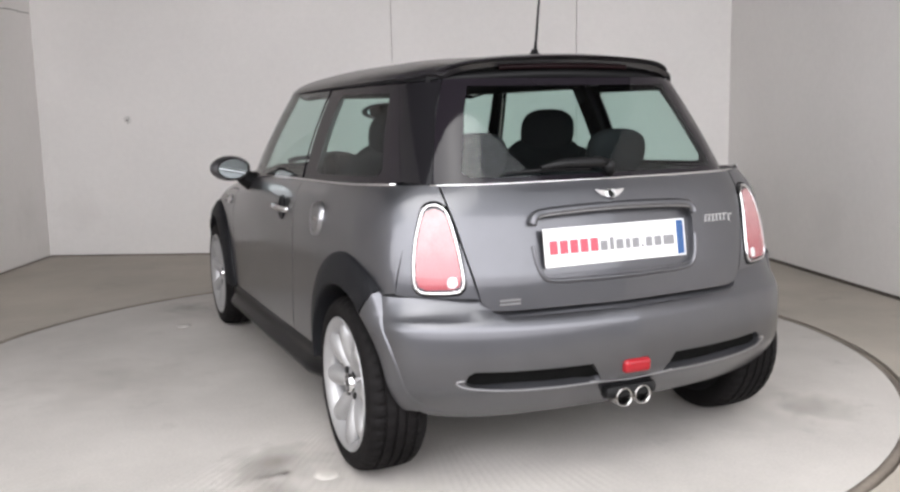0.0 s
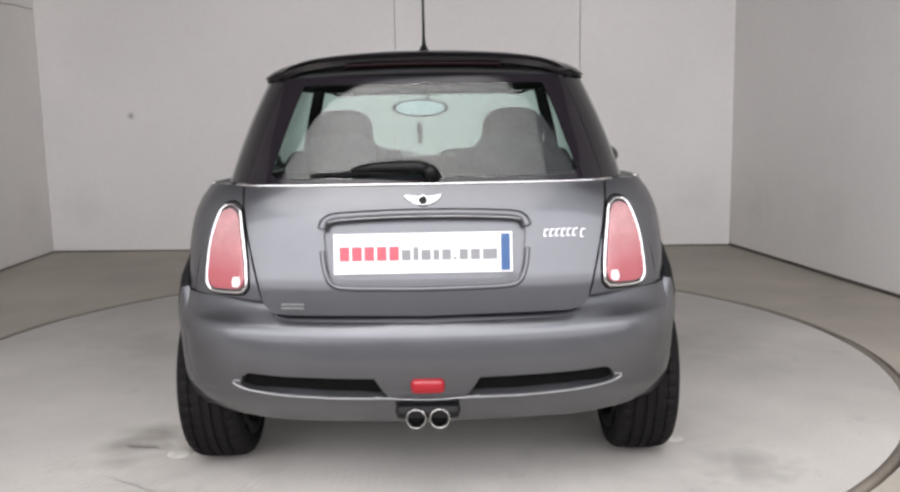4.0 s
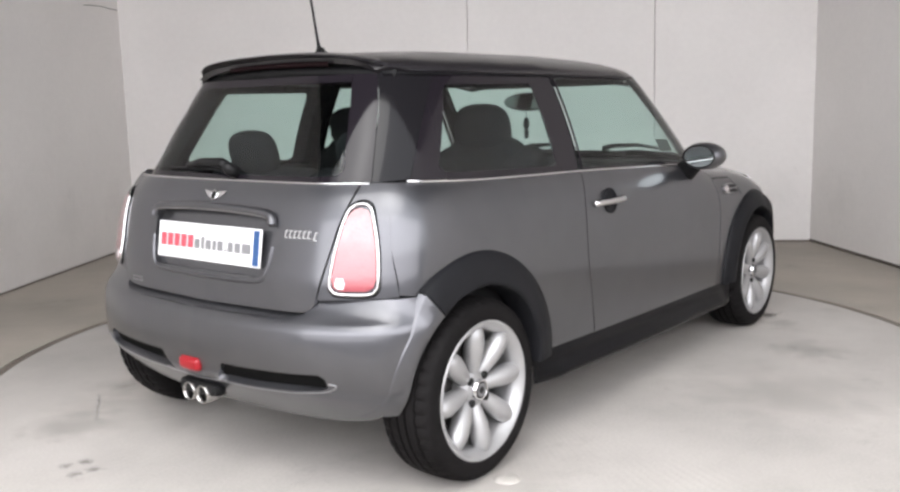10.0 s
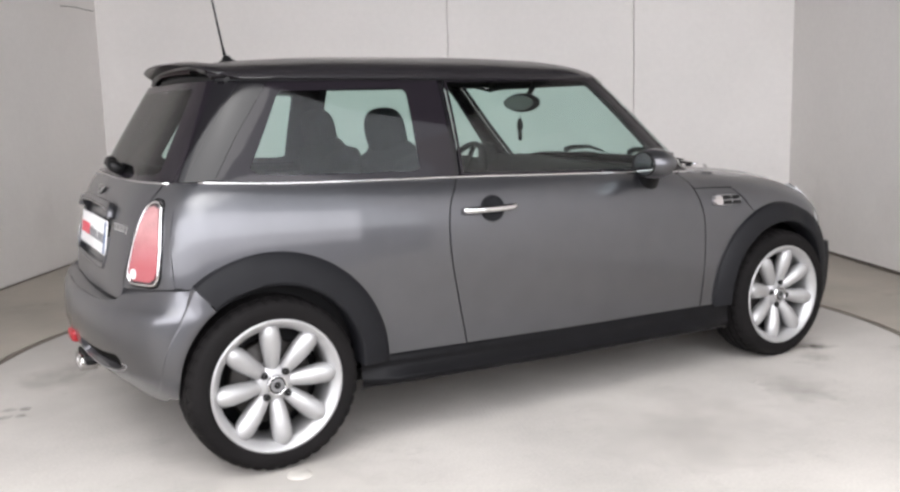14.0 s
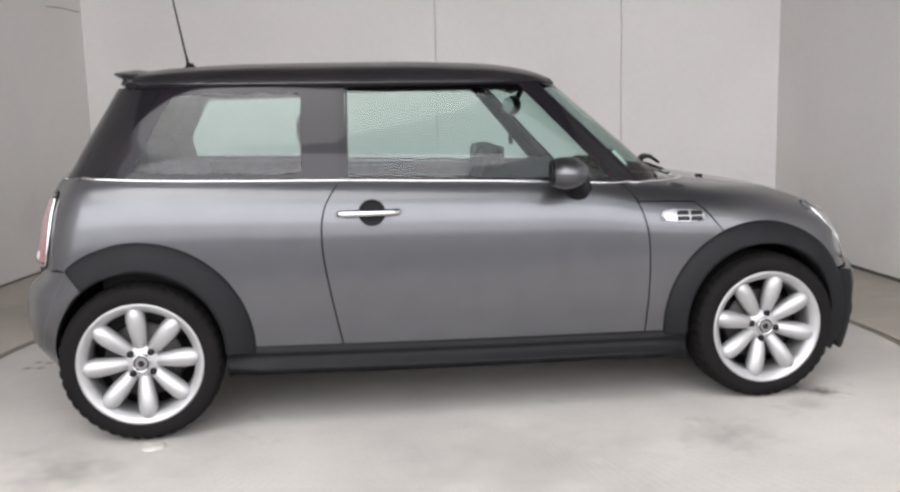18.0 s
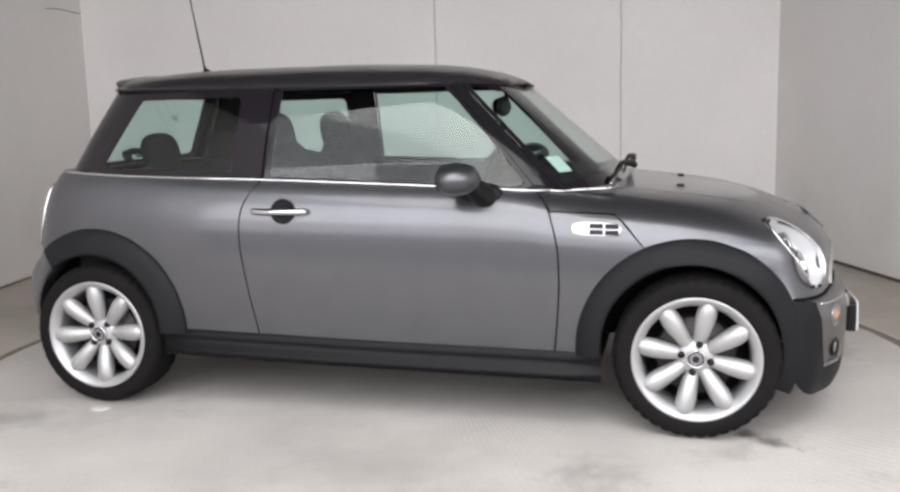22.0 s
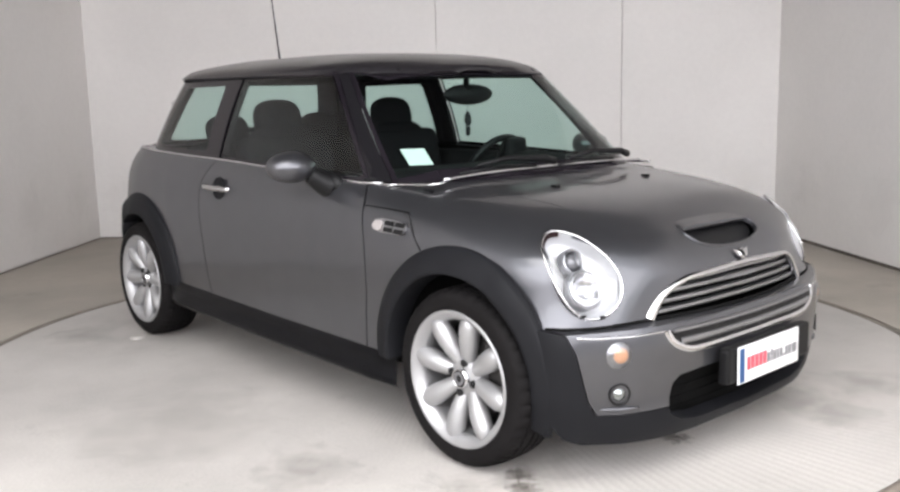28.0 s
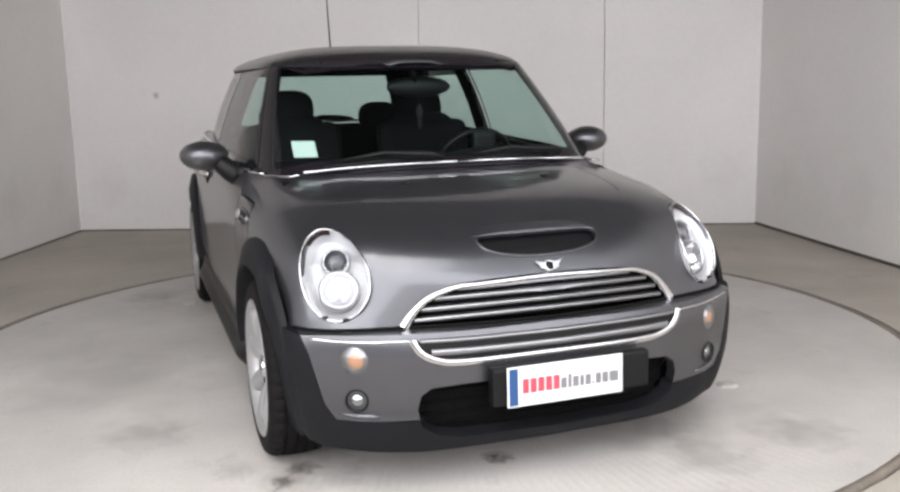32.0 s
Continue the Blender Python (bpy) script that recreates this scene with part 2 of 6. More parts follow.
def wall(name, a, b, out, cuts, label, foot=0.012):
    """A wall of tall panels with narrow joints, on a dark backing."""
    d = (b - a).normalized()
    span = (b - a).length
    nrm = Vector((-d.y, d.x, 0)) * out
    root = part(name, slab(a + nrm * 0.03, b + nrm * 0.03, 0, HIGH, 0.2, out), M_WALL)
    tagged(root, label, "wall", kind="structure")
    marks = [0] + cuts + [span]
    for s0, s1 in zip(marks, marks[1:]):
        bm = slab(a + d * (s0 + 0.0035 * (s0 > 0)), a + d * (s1 - 0.0035 * (s1 < span)), 0.012, HIGH, 0.028, out)
        part("panel", bm, M_WALL, root)
    bm = slab(a - nrm * 0.003, b - nrm * 0.003, 0.001, foot, 0.012, out)
    part("foot_joint", bm, M_FOOT, root, "dark joint at the foot of the wall")
    return root


wall("wall_north", LC, RC, 1, [3.127, 4.693], "off-white painted panel wall with two fine joints")
wall("wall_west", LE, LC, 1, [], "off-white painted side wall", 0.006)
wall("wall_east", RC, RE, 1, [], "off-white painted side wall", 0.024)
tagged(part("ceiling", box((8.5, 4.6 - OPEN, 0.25), (0, (4.6 + OPEN) / 2, HIGH + 0.125)), M_CEIL), "dark grey ceiling over the bay, out of view", "ceiling", kind="structure")
# Out of view: plain dark stand-in for the horizon mirrored in the car.
M_FAR = vary(shader("far_boundary", (0.10, 0.10, 0.09), 0.9), (0.10, 0.10, 0.09), 0.3, 0.3, 3)
tagged(part("backdrop", box((80, 1.0, 3.6), (0, -17, 1.8)), M_FAR), "unseen plain dark stand-in for the far side of the yard", "backdrop", kind="structure")

DISC = 2.295


def ring_sheet(inner, outer_pts, z):
    n = len(outer_pts)
    verts = [(inner * math.cos(2 * math.pi * i / n), inner * math.sin(2 * math.pi * i / n), z) for i in range(n)] + [(*p, z) for p in outer_pts]
    return verts, [(i, n + i, n + (i + 1) % n, (i + 1) % n) for i in range(n)]


far = []
for i in range(96):
    a = 2 * math.pi * i / 96
    k = 60 / max(abs(math.cos(a)), abs(math.sin(a)))
    far.append((k * math.cos(a), k * math.sin(a)))
v, f = ring_sheet(DISC + 0.022, far, 0)
n0 = len(v)
v += [(x, y, -0.06) for x, y, z in v[:96]]
f += [(i, (i + 1) % 96, n0 + (i + 1) % 96, n0 + i) for i in range(96)]
floor = part("floor", mesh_of("floor", v, f, M_FLOOR, False), M_FLOOR)
tagged(floor, "worn brownish-grey concrete garage floor", "floor", kind="structure")
tagged(part("turntable_pit", mesh_of("turntable_pit", [(3 * x, 3 * y, -0.06) for x, y in ((-1, -1), (1, -1), (1, 1), (-1, 1))], [(0, 1, 2, 3)], M_GAP), M_GAP), "dark gap round the turntable", "pit", kind="structure")

# Unseen dark sheet outside the bay, added to darken low reflections in the paint.
M_OUTSIDE = vary(shader("dark_outside_ground", (0.05, 0.05, 0.05), 0.85), (0.05, 0.05, 0.05), 0.3, 1.5, 60, 0.2)
tagged(part("yard", box((90, 40, 0.02), (0, -24.2, -0.004)), M_OUTSIDE), "unseen dark ground sheet added outside the open bay", "yard", kind="structure")

table = new("turntable")
tagged(table, "round pale concrete turntable set flush in the floor", "turntable")
prof = [(0.001, 0.0)] + [(DISC * k / 12, 0.0) for k in range(1, 12)] + [(DISC - 0.03, 0.0)]
v, f = lathe(prof, 128, "z")
part("deck", mesh_of("deck", v, f, M_DISC, False), M_DISC, table)
M_STEEL = vary(shader("worn_steel_edge", (0.17, 0.145, 0.12), 0.7, 0.1), (0.17, 0.145, 0.12), 0.4, 3, 60)
v, f = lathe([(DISC - 0.03, -0.002), (DISC - 0.028, 0.001), (DISC, 0.001), (DISC, -0.05)], 128, "z")
part("rim_ring", mesh_of("rim_ring", v, f, M_STEEL), M_STEEL, table, "dark worn steel edge")


# ---- stains ----


def stain_material(name, colour, size, thin=0.5, scale=7.0):
    """Blotchy dirt that fades out towards the edge of its sheet."""
    m = shader(name, colour, 0.85)
    n, l = m.node_tree.nodes, m.node_tree.links
    co, ln = n.new("ShaderNodeTexCoord"), n.new("ShaderNodeVectorMath")
    ln.operation = "LENGTH"
    l.new(co.outputs["Object"], ln.inputs[0])
    fall = n.new("ShaderNodeMapRange")
    fall.inputs["From Min"].default_value, fall.inputs["From Max"].default_value = 0.1 * size, size
    fall.inputs["To Min"].default_value, fall.inputs["To Max"].default_value = 0.30, -0.30
    l.new(ln.outputs["Value"], fall.inputs[0])
    tex = n.new("ShaderNodeTexNoise")
    tex.inputs["Scale"].default_value, tex.inputs["Detail"].default_value, tex.inputs["Roughness"].default_value = scale / size * 0.5, 8, 0.65
    info, off = n.new("ShaderNodeObjectInfo"), n.new("ShaderNodeVectorMath")
    off.operation = "ADD"
    l.new(info.outputs["Location"], off.inputs[0])
    l.new(co.outputs["Object"], off.inputs[1])
    l.new(off.outputs[0], tex.inputs["Vector"])
    add = n.new("ShaderNodeMath")
    l.new(tex.outputs[0], add.inputs[0])
    l.new(fall.outputs[0], add.inputs[1])
    cover = n.new("ShaderNodeMapRange")
    cover.inputs["From Min"].default_value, cover.inputs["From Max"].default_value = 0.45, 0.85
    cover.inputs["To Max"].default_value = thin
    l.new(add.outputs[0], cover.inputs[0])
    tr, mx = n.new("ShaderNodeBsdfTransparent"), n.new("ShaderNodeMixShader")
    l.new(cover.outputs[0], mx.inputs[0])
    l.new(tr.outputs[0], mx.inputs[1])
    l.new(n["Principled BSDF"].outputs[0], mx.inputs[2])
    l.new(mx.outputs[0], n["Material Output"].inputs[0])
    return m


def stain(parent, m, size, material, label="", name="stain"):
    """A thin round sheet of dirt in its own x and y."""
    v = [(size * math.cos(a), size * math.sin(a), 0) for a in [2 * math.pi * i / 24 for i in range(24)]]
    return part(name, mesh_of(name, v, [tuple(range(24))], material, False), material, parent, label, m)


M_OIL = stain_material("oil_stain", (0.12, 0.10, 0.085), 0.10, 0.6)
M_FAINT = stain_material("faint_spot", (0.20, 0.18, 0.16), 0.05, 0.45)
M_SCUFF = stain_material("brown_scuff", (0.26, 0.225, 0.19), 0.16, 0.2, 22.0)
M_DUST = stain_material("grey_smear", (0.24, 0.22, 0.195), 0.32, 0.22)
M_BROAD = stain_material("broad_smear", (0.26, 0.24, 0.21), 0.75, 0.14)
# darker patches on the deck, in the car's own directions
for x, y, m, r in ((1.42, -0.73, M_OIL, 0.10), (1.50, -0.80, M_OIL, 0.10), (1.59, -0.11, M_OIL, 0.10), (-1.986, 0.446, M_FAINT, 0.05), (-1.927, 0.424, M_FAINT, 0.05), (-2.009, 0.348, M_FAINT, 0.05), (-1.947, 0.335, M_FAINT, 0.05), (-1.18, 1.16, M_SCUFF, 0.16), (-1.05, 1.05, M_SCUFF, 0.16), (-1.32, 1.10, M_SCUFF, 0.16), (1.36, -0.93, M_SCUFF, 0.16),
                   (1.64, 0.57, M_DUST, 0.32), (1.85, 0.53, M_DUST, 0.32), (1.93, 1.02, M_DUST, 0.32), (1.46, -0.70, M_DUST, 0.32), (-1.08, 1.05, M_DUST, 0.32), (-1.75, 0.85, M_DUST, 0.32), (-1.5, -1.1, M_DUST, 0.32), (0.9, -1.2, M_DUST, 0.32),
                   (1.7, 0.6, M_BROAD, 0.75), (-1.4, 0.9, M_BROAD, 0.75), (0.2, -1.3, M_BROAD, 0.75), (-1.5, -0.9, M_BROAD, 0.75), (0.3, 1.5, M_BROAD, 0.75)):
    if math.hypot(x - 0.0174, y - 0.1649) + r > DISC - 0.02:
        k = (DISC - 0.03 - r) / math.hypot(x - 0.0174, y - 0.1649)
        x, y = x * k, y * k
    stain(table, pose(x - 0.0174, y - 0.1649, 0.0012 + 0.0006 * (m is M_DUST) + 0.0012 * (m in (M_OIL, M_FAINT, M_SCUFF)), 0, 0, 40 * x), r, m, {M_OIL: "dark oily stain", M_FAINT: "faint grey spot", M_SCUFF: "brown tyre scuff"}.get(m, "grey smear"))
# hairline cracks in the deck
M_CRACK = shader("crack_line", (0.10, 0.09, 0.08), 0.9)


def crack(parent, pts, z, width, label="fine dark crack"):
    rng = random.Random(len(pts) * 7 + int(abs(pts[0][0]) * 100))
    line = [(p.x + rng.uniform(-1, 1) * 0.006, p.y + rng.uniform(-1, 1) * 0.006) for p in smooth_line([(x, y, 0) for x, y in pts], 7)]
    verts, faces = [], []
    for i, (x, y) in enumerate(line):
        a, b = line[max(i - 1, 0)], line[min(i + 1, len(line) - 1)]
        d = Vector((b[0] - a[0], b[1] - a[1], 0)).normalized()
        w = width * (0.4 + rng.random()) / 2
        verts += [(x - d.y * w, y + d.x * w, z), (x + d.y * w, y - d.x * w, z)]
    faces = [(2 * i, 2 * i + 1, 2 * i + 3, 2 * i + 2) for i in range(len(line) - 1)]
    return part("crack", mesh_of("crack", verts, faces, M_CRACK, False), M_CRACK, parent, label)


shift2 = lambda pts: [(x - 0.0174, y - 0.1649) for x, y in pts]
crack(table, shift2([(1.40, -0.72), (1.47, -0.78), (1.55, -0.83), (1.60, -0.87)]), 0.0032, 0.004)
crack(table, shift2([(-1.47, 1.10), (-1.56, 0.95), (-1.66, 0.80)]), 0.0032, 0.004)
# marks on the walls
north, west, east = (bpy.data.objects[k] for k in ("wall_north", "wall_west", "wall_east"))
M_MARK = stain_material("wall_mark", (0.40, 0.37, 0.35), 0.06, 0.5)
M_SMUDGE = stain_material("wall_smudge", (0.55, 0.51, 0.47), 0.40, 0.05)


def on_wall(a, b, s, z, lift):
    """A pose on a wall's face, z out of the wall into the room."""
    d = (b - a).normalized()
    nrm = Vector((d.y, -d.x, 0))
    m = Matrix((d, Vector((0, 0, 1)), nrm)).transposed().to_4x4()
    m.translation = a + d * s + nrm * lift + Vector((0, 0, z))
    return m


for s0, z0, m, r, lift in ((0.79, 1.20, M_MARK, 0.06, 0.002), (0.30, 0.40, M_SMUDGE, 0.4, 0.003), (2.2, 0.42, M_SMUDGE, 0.4, 0.003), (4.4, 0.41, M_SMUDGE, 0.4, 0.003), (5.7, 0.42, M_SMUDGE, 0.4, 0.003)):
    stain(north, on_wall(LC, RC, s0, z0, lift), r, m, "faint dirty mark", "wall_mark")
for s0, z0 in ((6.9, 0.41), (6.1, 0.42), (5.2, 0.41)):
    stain(west, on_wall(LE, LC, s0, z0, 0.003), 0.4, M_SMUDGE, "faint dirty mark", "wall_mark")
for s0, z0 in ((0.5, 0.41), (1.5, 0.42), (2.5, 0.41)):
    stain(east, on_wall(RC, RE, s0, z0, 0.003), 0.4, M_SMUDGE, "faint dirty mark", "wall_mark")
part("crack", mesh_of("crack", [on_wall(LE, LC, s0, z0, 0.002) @ Vector((0, dz, 0)) for s0, z0 in ((6.62, 2.105), (6.78, 2.118), (6.92, 2.124), (7.08, 2.120), (7.23, 2.124)) for dz in (0.003, -0.003)], [(2 * i, 2 * i + 1, 2 * i + 3, 2 * i + 2) for i in range(4)], M_CRACK, False), M_CRACK, west, "fine crack in the paint")
# ---- the car: form ----
# car space: x ahead, y to its left, z up, origin on the ground midway between the axles


def curve(pairs):
    """A smooth function through (t, value) pairs."""
    xs = np.array([p[0] for p in pairs], float)
    ys = np.array([p[1] for p in pairs], float)
    d = np.diff(ys) / np.diff(xs)
    m = np.concatenate([[d[0]], np.where(d[1:] * d[:-1] > 0, 2 * d[1:] * d[:-1] / (d[1:] + d[:-1] + 1e-12), 0), [d[-1]]])

    def f(x):
        x = np.clip(np.asarray(x, float), xs[0], xs[-1])
        i = np.clip(np.searchsorted(xs, x) - 1, 0, len(xs) - 2)
        h = xs[i + 1] - xs[i]
        t = (x - xs[i]) / h
        return ((1 + 2 * t) * (1 - t) ** 2 * ys[i] + t * (1 - t) ** 2 * h * m[i]
                + t * t * (3 - 2 * t) * ys[i + 1] + t * t * (t - 1) * h * m[i + 1])
    return f


WAIST, WIDE = 0.60, 0.817
TOP = curve([(-1.9, 0.54), (-1.41, 0.53), (-0.45, 0.48), (0.2, 0.44), (0.53, 0.40), (0.75, 0.335), (1.02, 0.297), (1.18, 0.281), (1.32, 0.264), (1.455, 0.236), (1.593, 0.188), (1.69, 0.146), (1.755, 0.077), (1.785, 0.0)])
BOXY = curve([(-1.9, 3.2), (-1.2, 3.4), (0.0, 3.5), (0.5, 4.3), (0.75, 5.2), (1.0, 5.0), (1.3, 4.0), (1.6, 3.1), (1.8, 3.0)])
LOWER = curve([(0.10, 0.92), (0.2, 0.96), (0.33, 0.99), (0.45, 0.998), (0.6, 1.0)])
TAIL = curve([(0.1, -1.66), (0.55, -1.685), (0.68, -1.68), (0.75, -1.665), (0.87, -1.635), (0.926, -1.612), (0.985, -1.575), (1.03, -1.545)])
NOSE = curve([(0.1, 1.79), (0.6, 1.79), (1.2, 1.79)])
TAIL_B = curve([(0.15, -1.50), (0.22, -1.60), (0.27, -1.662), (0.32, -1.715), (0.352, -1.743), (0.372, -1.755), (0.45, -1.762), (0.53, -1.757), (0.56, -1.750), (0.578, -1.737), (0.592, -1.716), (0.62, -1.688), (0.65, -1.668)])
NOSE_B = curve([(0.10, 1.74), (0.14, 1.79), (0.2, 1.81), (0.33, 1.822), (0.43, 1.822), (0.49, 1.815), (0.53, 1.80), (0.56, 1.79)])


def ends(x, w, nose, tail, nf, nr, xf, xr):
    u = np.where(x > xf, (x - xf) / np.maximum(nose - xf, 1e-3), np.where(x < xr, (x - xr) / np.minimum(tail - xr, -1e-3), 0))
    n = np.where(x > xf, nf, nr)
    return w * np.maximum(1 - np.abs(u) ** n, 0) ** (1 / n)


TAIL_PLAN = curve([(0, 1), (0.5, 0.985), (0.7, 0.957), (0.78, 0.925), (0.83, 0.882), (0.87, 0.822), (0.9, 0.765), (0.95, 0.65), (0.985, 0.45), (1, 0)])
BUMPER_PLAN = curve([(0, 1), (0.45, 0.99), (0.66, 0.972), (0.74, 0.952), (0.79, 0.923), (0.83, 0.885), (0.87, 0.820), (0.91, 0.72), (0.95, 0.575), (0.985, 0.33), (1, 0)])
FRONT_PLAN = curve([(0, 1), (0.45, 0.99), (0.68, 0.968), (0.76, 0.950), (0.803, 0.925), (0.868, 0.808), (0.922, 0.695), (0.97, 0.53), (0.99, 0.36), (1, 0)])
PLAN_LOW = curve([(0, 1), (0.34, 0.992), (0.56, 0.974), (0.735, 0.943), (0.82, 0.890), (0.879, 0.788), (0.926, 0.59), (0.965, 0.40), (0.99, 0.2), (1, 0)])
PLAN_MID = curve([(0, 1), (0.34, 0.990), (0.56, 0.963), (0.66, 0.938), (0.738, 0.893), (0.80, 0.78), (0.853, 0.655), (0.90, 0.555), (0.945, 0.42), (0.98, 0.26), (1, 0)])


def nose_plan(u, z):
    """Narrowing of the front end: flat lamp faces and sharp corners low down, rounder above."""
    top = np.maximum(1 - np.abs(u) ** 3, 0) ** (1 / 3)
    a = 1 - (1 - np.clip((z - 0.50) / 0.20, 0, 1)) ** 1.5
    b = np.clip((z - 0.69) / 0.15, 0, 1)
    b = b * b * (3 - 2 * b)
    return (PLAN_LOW(u) * (1 - a) + PLAN_MID(u) * a) * (1 - b) + top * b


def half_body(x, z):
    """Half width of the painted body."""
    x, z = np.asarray(x, float), np.asarray(z, float)
    w = ends(x, WIDE, NOSE(z), TAIL(z), 3.0, 4.8, 0.9, -0.9)
    w = np.where(x > 0.9, WIDE * nose_plan(np.clip((x - 0.9) / 0.89, 0, 1), z), w)
    w = np.where(x < -0.9, WIDE * TAIL_PLAN(np.clip((x + 0.9) / (TAIL(z) + 0.9), 0, 1)), w)
    rel = np.clip((z - WAIST) / np.maximum(TOP(x), 1e-4), 0, 1)
    return w * np.where(z > WAIST, (1 - rel ** 4) ** (1 / BOXY(x)), LOWER(z))


def half_bumper(x, z):
    x, z = np.asarray(x, float), np.asarray(z, float)
    w = ends(x, WIDE + 0.008, NOSE_B(z), TAIL_B(z), 4.0, 5.0, 0.9, -0.9)
    w = np.where(x > 0.9, (WIDE + 0.008) * FRONT_PLAN(np.clip((x - 0.9) / (NOSE_B(z) - 0.9), 0, 1)), w)
    return LOWER(z) * np.where(x < -0.9, (WIDE + 0.008) * BUMPER_PLAN(np.clip((x + 0.9) / (TAIL_B(z) + 0.9), 0, 1)), w)


def half_cabin(x, z):
    x, z = np.asarray(x, float), np.asarray(z, float)
    w = 0.734 - 0.400 * (z - 0.966) + 0.012 * np.clip(1 - ((z - 1.14) / 0.19) ** 2, 0, 1)
    w = w * (1 - 0.055 * np.clip(-0.45 - x, 0, 1.2))
    return ends(x, w, 0.884 + (0.956 - z) * 1.15, -1.553 + (z - 0.984) * 0.60, 4.0, 5.4, 0.0, -0.5)


ROOF_Z = curve([(-1.37, 1.380), (-1.27, 1.396), (-1.1, 1.412), (-0.76, 1.424), (-0.3, 1.424), (0.12, 1.411), (0.25, 1.399), (0.36, 1.378), (0.435, 1.352), (0.492, 1.325)])
EAVE = curve([(-1.37, 1.34), (-1.2, 1.331), (-0.4, 1.321), (0.1, 1.316), (0.492, 1.312)])


def half_roof(x):
    x = np.asarray(x, float)
    return ends(x, 0.604 * (1 - 0.06 * np.clip(-0.45 - x, 0, 1.2)), 0.497, -1.345, 3.4, 6.0, 0.0, -0.5)


class Side:
    """Chart (x, z) of a flank. sign: -1 right, 1 left."""

    def __init__(self, half, sign, lift=0.0):
        self.half, self.sign, self.lift = half, sign, lift

    def flat(self, p):
        return p[0], p[2]

    def place(self, uv, extra=0.0):
        x, z = uv[:, 0], uv[:, 1]
        return np.stack([x, self.sign * (self.half(x, z) + self.lift + extra), z], 1)


class End:
    """Chart (y, z) of the front (way=1) or the back (way=-1)."""

    def __init__(self, half, way, lift=0.0, start=0.0):
        self.half, self.way, self.lift, self.start = half, way, lift, start

    def flat(self, p):
        return p[1], p[2]

    def place(self, uv, extra=0.0):
        y, z = np.abs(uv[:, 0]), uv[:, 1]
        y = np.minimum(y, 0.995 * self.half(np.full(len(y), self.way * 0.9), z))
        lo, hi = np.full(len(y), self.start), np.full(len(y), 2.0 * self.way)
        for _ in range(36):
            mid = (lo + hi) / 2
            ins = self.half(mid, z) > y
            lo, hi = np.where(ins, mid, lo), np.where(ins, hi, mid)
        return np.stack([lo + self.way * (self.lift + extra), uv[:, 0], z], 1)


class Polar:
    """Chart of directions from a centre inside the form."""

    def __init__(self, half, centre, way=1, lift=0.0):
        self.half, self.c, self.way, self.lift = half, np.array(centre, float), way, lift

    def flat(self, p):
        d = np.array(p, float) - self.c
        return math.atan2(d[1], self.way * d[0]), math.asin(d[2] / np.linalg.norm(d))

    def place(self, uv, extra=0.0):
        d = np.stack([self.way * np.cos(uv[:, 1]) * np.cos(uv[:, 0]), np.cos(uv[:, 1]) * np.sin(uv[:, 0]), np.sin(uv[:, 1])], 1)
        lo, hi = np.zeros(len(uv)), np.full(len(uv), 2.5)
        for _ in range(36):
            mid = (lo + hi) / 2
            p = self.c + d * mid[:, None]
            ins = self.half(p[:, 0], p[:, 2]) > np.abs(p[:, 1])
            lo, hi = np.where(ins, mid, lo), np.where(ins, hi, mid)
        return self.c + d * (lo + self.lift + extra)[:, None]


class Lid:
    """Chart (x, y) of the roof."""

    def flat(self, p):
        return p[0], p[1]

    def place(self, uv, extra=0.0):
        x, y = uv[:, 0], uv[:, 1]
        r = np.clip(np.abs(y) / np.maximum(half_roof(x), 1e-3), 0, 1)
        e = EAVE(x)
        z = e + np.maximum(ROOF_Z(x) - e, 0.001) * (1 - r ** 3.2) ** 0.62
        return np.stack([x, y, z + extra], 1)


def dense(loop, step, closed=True):
    out = []
    n = len(loop)
    for i in range(n if closed else n - 1):
        a, b = np.array(loop[i]), np.array(loop[(i + 1) % n])
        k = max(1, int(np.linalg.norm(b - a) / step))
        out += [a + (b - a) * j / k for j in range(k)]
    if not closed:
        out.append(np.array(loop[-1]))
    return out


